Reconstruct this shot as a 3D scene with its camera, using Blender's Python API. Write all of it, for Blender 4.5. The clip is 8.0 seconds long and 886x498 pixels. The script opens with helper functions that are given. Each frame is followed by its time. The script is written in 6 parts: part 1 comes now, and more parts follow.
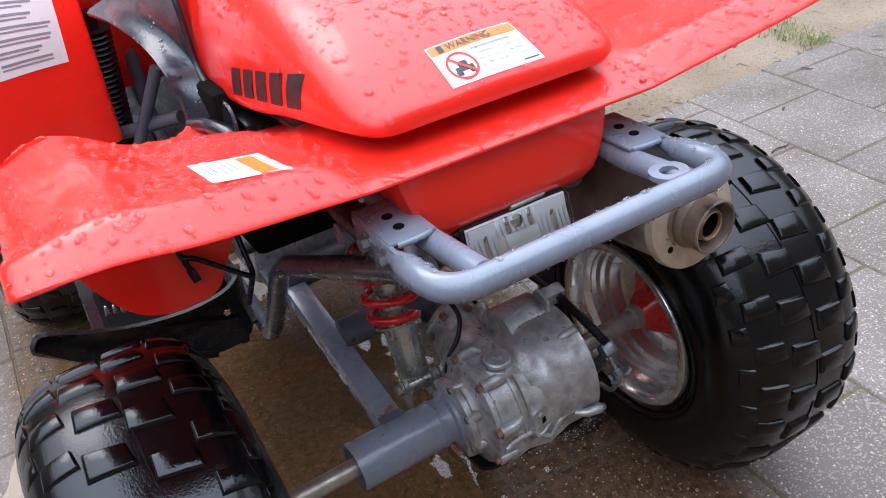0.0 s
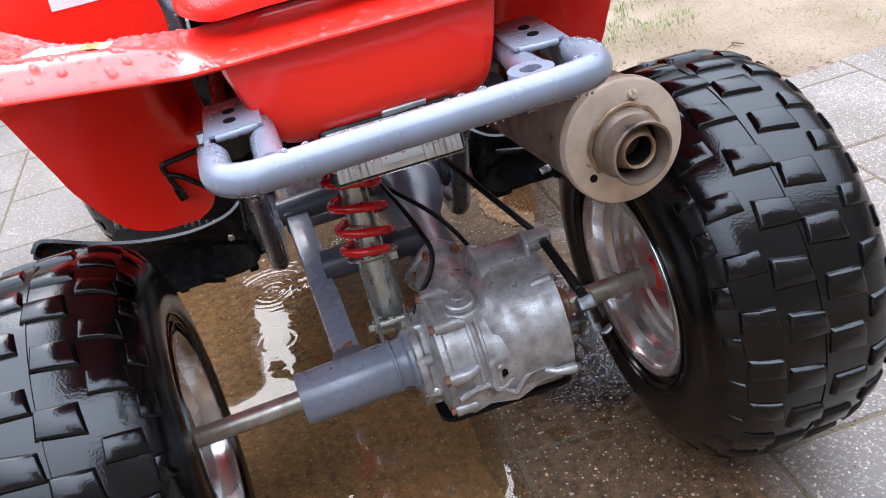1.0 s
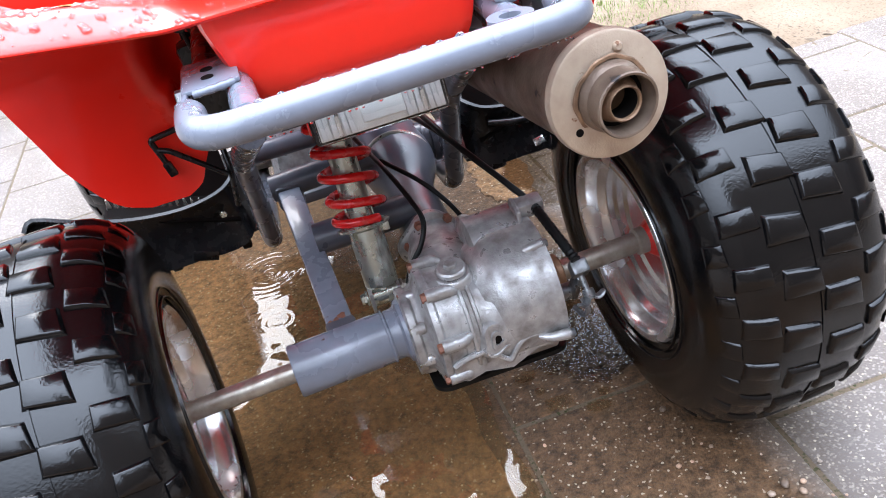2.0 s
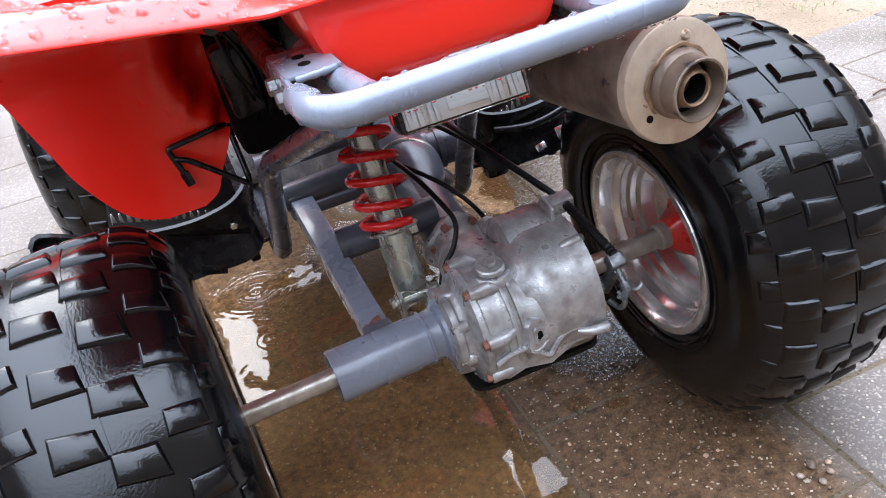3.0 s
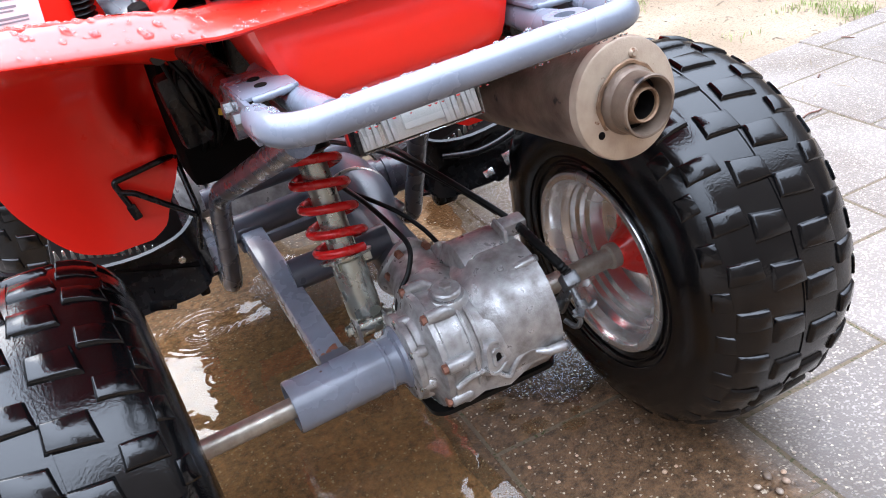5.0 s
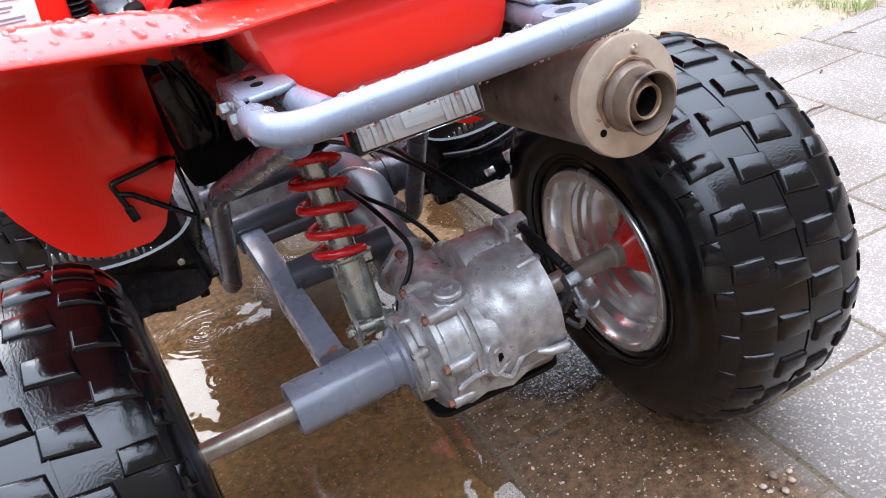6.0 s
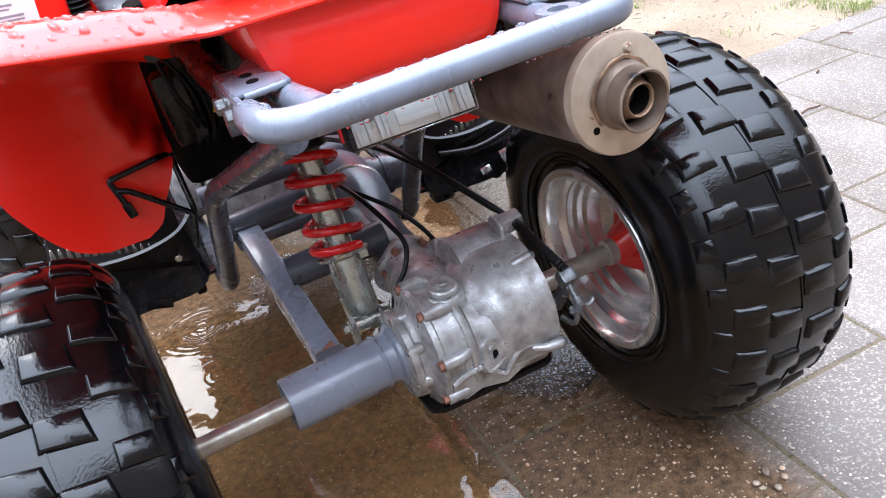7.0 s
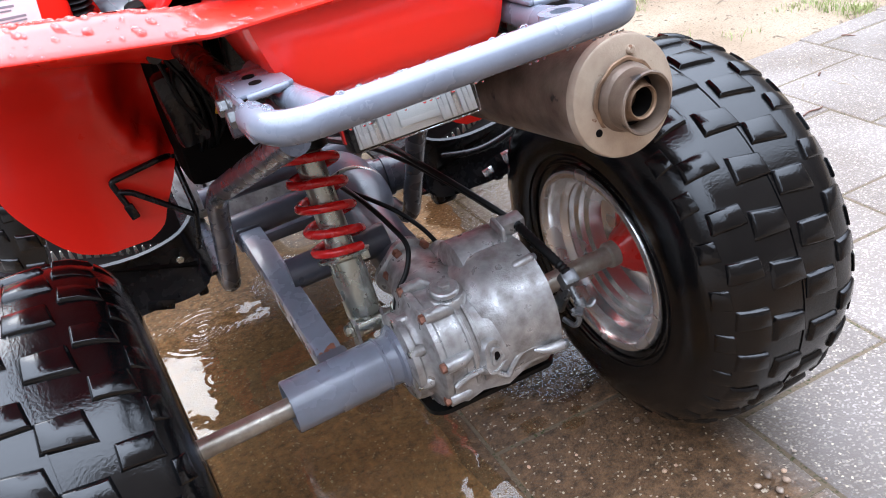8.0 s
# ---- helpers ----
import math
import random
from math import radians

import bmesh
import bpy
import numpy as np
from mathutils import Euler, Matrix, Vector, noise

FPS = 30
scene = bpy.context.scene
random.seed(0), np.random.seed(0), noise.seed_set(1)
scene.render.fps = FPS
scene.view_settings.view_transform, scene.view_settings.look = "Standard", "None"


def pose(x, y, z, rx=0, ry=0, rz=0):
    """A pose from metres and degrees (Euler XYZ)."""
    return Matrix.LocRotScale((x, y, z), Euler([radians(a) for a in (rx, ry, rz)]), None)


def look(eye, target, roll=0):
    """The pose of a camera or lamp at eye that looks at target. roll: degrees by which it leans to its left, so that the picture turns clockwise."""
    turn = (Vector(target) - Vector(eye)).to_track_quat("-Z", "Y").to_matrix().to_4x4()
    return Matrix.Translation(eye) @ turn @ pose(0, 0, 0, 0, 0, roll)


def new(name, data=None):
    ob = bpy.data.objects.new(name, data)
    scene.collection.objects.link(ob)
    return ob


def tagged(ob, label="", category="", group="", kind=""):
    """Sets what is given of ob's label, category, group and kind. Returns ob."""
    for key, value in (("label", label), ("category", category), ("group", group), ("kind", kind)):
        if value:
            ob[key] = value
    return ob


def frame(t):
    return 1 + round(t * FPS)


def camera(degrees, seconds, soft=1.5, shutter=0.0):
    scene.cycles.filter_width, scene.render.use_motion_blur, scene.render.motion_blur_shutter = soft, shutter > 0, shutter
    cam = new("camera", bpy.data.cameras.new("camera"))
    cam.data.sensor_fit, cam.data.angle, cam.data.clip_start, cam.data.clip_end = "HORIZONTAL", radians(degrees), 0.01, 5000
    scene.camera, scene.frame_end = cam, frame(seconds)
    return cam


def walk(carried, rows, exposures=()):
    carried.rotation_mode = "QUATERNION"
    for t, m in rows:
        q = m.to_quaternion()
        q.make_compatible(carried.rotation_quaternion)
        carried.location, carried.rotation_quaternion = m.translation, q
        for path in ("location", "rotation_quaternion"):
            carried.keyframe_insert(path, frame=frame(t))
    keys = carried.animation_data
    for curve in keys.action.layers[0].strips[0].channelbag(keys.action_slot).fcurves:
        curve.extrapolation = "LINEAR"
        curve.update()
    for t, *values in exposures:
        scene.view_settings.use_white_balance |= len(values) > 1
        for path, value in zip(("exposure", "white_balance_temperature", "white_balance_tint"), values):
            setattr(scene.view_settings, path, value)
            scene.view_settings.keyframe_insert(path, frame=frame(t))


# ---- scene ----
cam = camera(53.1, 8.0, soft=1.0)
PATH = [
    (0, (-0.379, -0.804, 1.098), (0.337, 0.72, 0.018), -8.3),
    (0.5, (-0.2, -0.843, 1.024), (0.289, 0.787, -0.026), -11.3),
    (0.8, (-0.117, -0.868, 0.976), (0.222, 0.808, -0.062), -12.3),
    (1, (-0.09, -0.882, 0.955), (0.167, 0.806, -0.087), -12.9),
    (1.5, (-0.06, -0.897, 0.931), (0.146, 0.795, -0.116), -13.9),
    (1.7, (-0.06, -0.899, 0.922), (0.143, 0.793, -0.125), -14.3),
    (2.8, (-0.216, -0.867, 0.92), (0.201, 0.778, -0.138), -12.7),
    (3, (-0.234, -0.869, 0.92), (0.209, 0.788, -0.11), -12.6),
    (3.5, (-0.274, -0.879, 0.938), (0.242, 0.785, -0.045), -12.4),
    (4, (-0.279, -0.881, 0.935), (0.296, 0.767, -0.042), -11.7),
    (4.5, (-0.265, -0.876, 0.918), (0.325, 0.765, -0.062), -11.7),
    (6, (-0.25, -0.86, 0.905), (0.337, 0.779, -0.079), -12.5),
    (6.5, (-0.25, -0.862, 0.904), (0.339, 0.776, -0.079), -12.2),
    (7, (-0.249, -0.869, 0.905), (0.339, 0.769, -0.08), -12.3),
    (7.5, (-0.249, -0.869, 0.904), (0.34, 0.769, -0.079), -12.2),
    (8, (-0.25, -0.868, 0.905), (0.338, 0.772, -0.076), -12.2),
]
walk(cam, [(t, look(eye, target, roll)) for t, eye, target, roll in PATH], [(0.0, 0.09), (0.5, 0.10), (1.0, 0.72), (1.5, 1.15), (1.7, 1.15), (2.8, 0.95), (3.0, 0.95), (3.5, 0.53), (4.0, 0.67), (4.5, 1.10), (6.0, 1.02), (7.0, 1.02), (8.0, 1.00)])

# ---- light ----
SUN_EL, SUN_AZ = 46.0, -6.0          # degrees; azimuth from +y towards +x
world = bpy.data.worlds.new("overcast_sky")
scene.world = world
world.use_nodes = True
wn, wl = world.node_tree.nodes, world.node_tree.links
sky = wn.new("ShaderNodeTexSky")
sky.sky_type, sky.sun_disc = "NISHITA", False
sky.sun_elevation, sky.sun_rotation = radians(SUN_EL), radians(SUN_AZ)
sky.air_density, sky.dust_density, sky.ozone_density = 1.0, 2.0, 1.0
pale = wn.new("ShaderNodeHueSaturation")
pale.inputs["Saturation"].default_value = 0.55
wl.new(sky.outputs[0], pale.inputs["Color"])
height = wn.new("ShaderNodeSeparateXYZ")  # cloud, brighter overhead than at the horizon
wl.new(wn.new("ShaderNodeTexCoord").outputs["Generated"], height.inputs[0])
rise = wn.new("ShaderNodeMapRange")
rise.inputs["From Min"].default_value, rise.inputs["From Max"].default_value = 0.35, 1.0
rise.inputs["To Min"].default_value, rise.inputs["To Max"].default_value = 0.48, 3.0
wl.new(height.outputs["Z"], rise.inputs["Value"])
veil = wn.new("ShaderNodeMix")
veil.data_type, veil.blend_type = "RGBA", "MULTIPLY"
veil.inputs[0].default_value = 1.0
veil.inputs[6].default_value = (5.9, 6.75, 8.35, 1)
wl.new(rise.outputs[0], veil.inputs[7])
cloud = wn.new("ShaderNodeMix")
cloud.data_type = "RGBA"
cloud.inputs[0].default_value = 0.75
wl.new(veil.outputs[2], cloud.inputs[7])
wl.new(pale.outputs[0], cloud.inputs[6])
wl.new(cloud.outputs[2], wn["Background"].inputs["Color"])
wn["Background"].inputs["Strength"].default_value = 0.29
sun = new("sun", bpy.data.lights.new("sun", "SUN"))
sun.data.energy, sun.data.angle, sun.data.color = 0.7, radians(32), (1.0, 0.98, 0.95)
sun_way = Vector((math.sin(radians(SUN_AZ)) * math.cos(radians(SUN_EL)), math.cos(radians(SUN_AZ)) * math.cos(radians(SUN_EL)), math.sin(radians(SUN_EL))))
sun.matrix_world = look(sun_way * 20, (0, 0, 0))


# ---- materials ----
def material(name, color, rough, metal=0.0, tint=None, scale=40.0, amount=0.5, bump=0.0, bump_scale=300.0, coat=0.0, rough_var=0.1, wear=None, wear_at=0.62, wear_scale=25.0, vary=0.0, spec=0.5):
    """Paint, rubber or metal: a base colour that drifts to tint, gloss that varies, fine relief and worn spots."""
    m = bpy.data.materials.new(name)
    m.use_nodes = True
    n, l = m.node_tree.nodes, m.node_tree.links
    b = n["Principled BSDF"]
    tc = n.new("ShaderNodeTexCoord")
    geo = n.new("ShaderNodeNewGeometry")
    place = geo.outputs["Position"]
    big = n.new("ShaderNodeTexNoise")
    big.inputs["Scale"].default_value, big.inputs["Detail"].default_value = scale, 6
    l.new(place, big.inputs["Vector"])
    fine = n.new("ShaderNodeTexNoise")
    fine.inputs["Scale"].default_value, fine.inputs["Detail"].default_value = bump_scale, 4
    l.new(place, fine.inputs["Vector"])
    mix = n.new("ShaderNodeMix")
    mix.data_type = "RGBA"
    mix.inputs[6].default_value = (*color, 1)
    mix.inputs[7].default_value = (*(tint or [c * 0.8 for c in color]), 1)
    ramp = n.new("ShaderNodeMapRange")
    ramp.inputs["From Min"].default_value, ramp.inputs["From Max"].default_value = 0.35, 0.7
    ramp.inputs["To Max"].default_value = amount
    l.new(big.outputs["Fac"], ramp.inputs["Value"])
    l.new(ramp.outputs[0], mix.inputs[0])
    out = mix.outputs[2]
    if vary:
        info = n.new("ShaderNodeObjectInfo")
        hsv = n.new("ShaderNodeHueSaturation")
        mr = n.new("ShaderNodeMapRange")
        mr.inputs["To Min"].default_value, mr.inputs["To Max"].default_value = 1 - vary, 1 + vary
        l.new(info.outputs["Random"], mr.inputs["Value"])
        l.new(mr.outputs[0], hsv.inputs["Value"])
        l.new(out, hsv.inputs["Color"])
        out = hsv.outputs[0]
    if wear:
        spots = n.new("ShaderNodeTexNoise")
        spots.inputs["Scale"].default_value, spots.inputs["Detail"].default_value = wear_scale, 8
        l.new(place, spots.inputs["Vector"])
        sharp = n.new("ShaderNodeMapRange")
        sharp.inputs["From Min"].default_value, sharp.inputs["From Max"].default_value = wear_at, wear_at + 0.04
        l.new(spots.outputs["Fac"], sharp.inputs["Value"])
        worn = n.new("ShaderNodeMix")
        worn.data_type = "RGBA"
        worn.inputs[7].default_value = (*wear, 1)
        l.new(sharp.outputs[0], worn.inputs[0])
        l.new(out, worn.inputs[6])
        out = worn.outputs[2]
    l.new(out, b.inputs["Base Color"])
    rr = n.new("ShaderNodeMapRange")
    rr.inputs["From Min"].default_value, rr.inputs["From Max"].default_value = 0.3, 0.7
    rr.inputs["To Min"].default_value, rr.inputs["To Max"].default_value = max(0.02, rough - rough_var), rough + rough_var
    l.new(big.outputs["Fac"], rr.inputs["Value"])
    l.new(rr.outputs[0], b.inputs["Roughness"])
    b.inputs["Metallic"].default_value = metal
    b.inputs["Coat Weight"].default_value = coat
    b.inputs["Specular IOR Level"].default_value = spec
    b.inputs["Coat Roughness"].default_value = 0.10
    b.inputs["Coat IOR"].default_value = 1.40
    if bump:
        bp = n.new("ShaderNodeBump")
        bp.inputs["Strength"].default_value, bp.inputs["Distance"].default_value = bump, 0.002
        l.new(fine.outputs["Fac"], bp.inputs["Height"])
        l.new(bp.outputs[0], b.inputs["Normal"])
    return m


RED = material("red_plastic", (0.90, 0.022, 0.011), 0.33, tint=(0.83, 0.018, 0.010), scale=9, bump=0.05, bump_scale=120, spec=0.32, coat=0.65)
RUBBER = material("wet_black_rubber", (0.0022, 0.0022, 0.0026), 0.145, tint=(0.004, 0.0039, 0.0039), scale=46, bump=0.13, bump_scale=330, rough_var=0.05, spec=0.42)
GREY = material("lilac_grey_frame_paint", (0.180, 0.198, 0.240), 0.27, tint=(0.120, 0.130, 0.158), scale=22, amount=0.75, bump=0.08, bump_scale=250, coat=0.5, wear=(0.085, 0.045, 0.03), wear_at=0.71, wear_scale=60)
# darker copy of the frame paint, with the loops' shading in its colour
SHADEGREY = material("shaded_frame_grey", (0.082, 0.086, 0.102), 0.28, tint=(0.052, 0.052, 0.060), scale=24, amount=0.6, spec=0.45, coat=0.2, wear=(0.16, 0.12, 0.10), wear_at=0.70, wear_scale=60)
DARKGREY = material("dark_grey_frame_paint", (0.050, 0.054, 0.068), 0.36, tint=(0.11, 0.11, 0.13), scale=20, bump=0.05, coat=0.15)
COVER = material("wet_dark_cover", (0.014, 0.015, 0.020), 0.22, tint=(0.03, 0.03, 0.036), scale=12, bump=0.1, bump_scale=80)
ALU = material("cast_aluminium", (0.48, 0.475, 0.47), 0.40, metal=0.60, tint=(0.19, 0.17, 0.155), scale=52, amount=0.85, bump=0.26, bump_scale=420, rough_var=0.18, wear=(0.17, 0.135, 0.115), wear_at=0.69, wear_scale=60)
ZINC = material("zinc_plated_steel", (0.55, 0.56, 0.50), 0.27, metal=0.85, tint=(0.38, 0.38, 0.30), scale=40, amount=0.7, bump=0.06)
STEEL = material("silver_steel_rim", (0.74, 0.72, 0.70), 0.23, metal=0.86, tint=(0.58, 0.55, 0.53), scale=18, amount=0.35, bump=0.015, wear=(0.25, 0.14, 0.09), wear_at=0.80, wear_scale=30)
AXLE = material("worn_axle_steel", (0.46, 0.43, 0.37), 0.36, metal=0.6, tint=(0.27, 0.22, 0.17), scale=60, amount=0.8, bump=0.15)
RUST = material("rusty_bolt_head", (0.25, 0.105, 0.065), 0.5, metal=0.3, tint=(0.12, 0.05, 0.035), scale=150, bump=0.4)
MUFFLER = material("scorched_muffler_steel", (0.27, 0.205, 0.155), 0.42, metal=0.5, tint=(0.085, 0.052, 0.036), scale=22, amount=0.95, bump=0.2, bump_scale=350, wear=(0.03, 0.024, 0.022), wear_at=0.65, wear_scale=44)
MUFCAP = material("beige_muffler_cap", (0.52, 0.42, 0.32), 0.42, metal=0.35, tint=(0.36, 0.26, 0.19), scale=34, amount=0.8, bump=0.2, bump_scale=500, wear=(0.20, 0.10, 0.055), wear_at=0.69, wear_scale=70)
# dead black for exhaust soot, and for shade coloured into holes and gaps
SOOTSHADE = material("soot_and_shade_black", (0.006, 0.005, 0.0045), 0.9, spec=0.05)
SPRING = material("red_spring_paint", (0.62, 0.012, 0.012), 0.25, coat=0.3, scale=40)
BLACK = material("black_plastic", (0.008, 0.008, 0.009), 0.25, tint=(0.013, 0.013, 0.013), bump=0.06, spec=0.32)
CABLE = material("black_cable", (0.005, 0.005, 0.005), 0.38, spec=0.2)
RUSTPIPE = material("rusty_inner_pipe", (0.30, 0.18, 0.105), 0.55, metal=0.3, tint=(0.13, 0.075, 0.045), scale=60, amount=0.9, bump=0.3, bump_scale=400)
REDRIM = material("red_hub_paint", (0.55, 0.02, 0.015), 0.3, tint=(0.4, 0.03, 0.025), scale=60, coat=0.2)
CHROME = material("chrome_reflector", (0.85, 0.85, 0.85), 0.10, metal=1.0, rough_var=0.03, scale=80)
SILVERED = material("silvered_lamp_reflector", (0.84, 0.84, 0.85), 0.16, metal=0.30, tint=(0.78, 0.79, 0.80), scale=70, bump=0.1, bump_scale=150)
DULL = material("dull_wet_steel", (0.22, 0.225, 0.23), 0.33, metal=0.7, tint=(0.10, 0.10, 0.10), scale=70, amount=0.8, bump=0.2)
LABEL = material("white_label", (0.78, 0.77, 0.74), 0.35, tint=(0.72, 0.72, 0.72), scale=60)
INK = material("black_ink", (0.015, 0.015, 0.017), 0.45)
PALEINK = material("grey_print", (0.28, 0.28, 0.30), 0.45)
ORANGE = material("orange_label_band", (0.55, 0.17, 0.015), 0.4)
WARNRED = material("red_plastic", (0.80, 0.016, 0.008), 0.30, tint=(0.70, 0.014, 0.008), scale=9, bump=0.05, bump_scale=120, spec=0.2, coat=0.5)
BLUEINK = material("blue_print", (0.03, 0.12, 0.30), 0.4)
YELLOW = material("yellow_tag", (0.65, 0.42, 0.03), 0.45)
BRASS = material("brown_oil_seal", (0.31, 0.165, 0.09), 0.5, metal=0.3, tint=(0.19, 0.10, 0.06), scale=80, bump=0.2)


def glass_material(name, tint, ior=1.33):
    m = bpy.data.materials.new(name)
    m.use_nodes = True
    n, l = m.node_tree.nodes, m.node_tree.links
    n.remove(n["Principled BSDF"])
    clear, gloss, mix, fres = n.new("ShaderNodeBsdfTransparent"), n.new("ShaderNodeBsdfGlossy"), n.new("ShaderNodeMixShader"), n.new("ShaderNodeFresnel")
    clear.inputs[0].default_value = (*tint, 1)
    gloss.inputs["Roughness"].default_value = 0.015
    fres.inputs["IOR"].default_value = ior
    l.new(fres.outputs[0], mix.inputs[0])
    l.new(clear.outputs[0], mix.inputs[1])
    l.new(gloss.outputs[0], mix.inputs[2])
    l.new(mix.outputs[0], n["Material Output"].inputs["Surface"])
    return m, n, l, gloss, fres


WATER, pn, pl, pgloss, pfres = glass_material("muddy_puddle_water", (0.92, 0.82, 0.67), 1.50)
ripple = pn.new("ShaderNodeTexNoise")
ripple.inputs["Scale"].default_value = 13
rgeo = pn.new("ShaderNodeNewGeometry")
pl.new(rgeo.outputs["Position"], ripple.inputs["Vector"])
rb = pn.new("ShaderNodeBump")
rb.inputs["Strength"].default_value, rb.inputs["Distance"].default_value = 0.13, 0.01
height_now = ripple.outputs["Fac"]
for cx, cy, wide in ((-0.212, 0.703, 0.12), (-0.215, 0.523, 0.07)):     # rings where raindrops fell
    gap, wave, crest, fade, ring, both = [pn.new(k) for k in ("ShaderNodeVectorMath", "ShaderNodeMath", "ShaderNodeMath", "ShaderNodeMapRange", "ShaderNodeMath", "ShaderNodeMath")]
    gap.operation, wave.operation, crest.operation, ring.operation, both.operation = "DISTANCE", "MULTIPLY", "SINE", "MULTIPLY", "MULTIPLY_ADD"
    gap.inputs[1].default_value = (cx, cy, 0.0028)
    wave.inputs[1].default_value = 420.0
    fade.inputs["From Max"].default_value, fade.inputs["To Min"].default_value, fade.inputs["To Max"].default_value = wide, 1.0, 0.0
    both.inputs[1].default_value = 0.07
    pl.new(rgeo.outputs["Position"], gap.inputs[0])
    pl.new(gap.outputs["Value"], wave.inputs[0])
    pl.new(gap.outputs["Value"], fade.inputs["Value"])
    pl.new(wave.outputs[0], crest.inputs[0])
    pl.new(crest.outputs[0], ring.inputs[0])
    pl.new(fade.outputs[0], ring.inputs[1])
    pl.new(ring.outputs[0], both.inputs[0])
    pl.new(height_now, both.inputs[2])
    height_now = both.outputs[0]
pl.new(height_now, rb.inputs["Height"])
pl.new(rb.outputs[0], pgloss.inputs["Normal"])
mud, murk = pn.new("ShaderNodeBsdfDiffuse"), pn.new("ShaderNodeMixShader")
mud.inputs[0].default_value = (0.30, 0.18, 0.085, 1)
murk.inputs[0].default_value = 0.25
fresh = [n for n in pn if n.type == "MIX_SHADER" and n != murk][0]
thin = [n for n in pn if n.type == "BSDF_TRANSPARENT"][0]
pl.new(thin.outputs[0], murk.inputs[1])
pl.new(mud.outputs[0], murk.inputs[2])
pl.new(murk.outputs[0], fresh.inputs[1])
FILM, fn, fl, fgloss, ffres = glass_material("water_among_the_grit", (0.80, 0.72, 0.62), 1.55)
fgeo, flumps, fbump = fn.new("ShaderNodeNewGeometry"), fn.new("ShaderNodeTexNoise"), fn.new("ShaderNodeBump")
flumps.inputs["Scale"].default_value, flumps.inputs["Detail"].default_value = 120, 2
fbump.inputs["Strength"].default_value, fbump.inputs["Distance"].default_value = 1.0, 0.0035
fl.new(fgeo.outputs["Position"], flumps.inputs["Vector"])
fl.new(flumps.outputs["Fac"], fbump.inputs["Height"])
fl.new(fbump.outputs[0], fgloss.inputs["Normal"])
fl.new(fbump.outputs[0], ffres.inputs["Normal"])
LENS = glass_material("clear_lamp_glass", (0.93, 0.94, 0.94))[0]
DROP = bpy.data.materials.new("rain_water")
DROP.use_nodes = True
for key, value in (("Transmission Weight", 1.0), ("IOR", 1.33), ("Roughness", 0.0), ("Base Color", (1, 1, 1, 1))):
    DROP.node_tree.nodes["Principled BSDF"].inputs[key].default_value = value


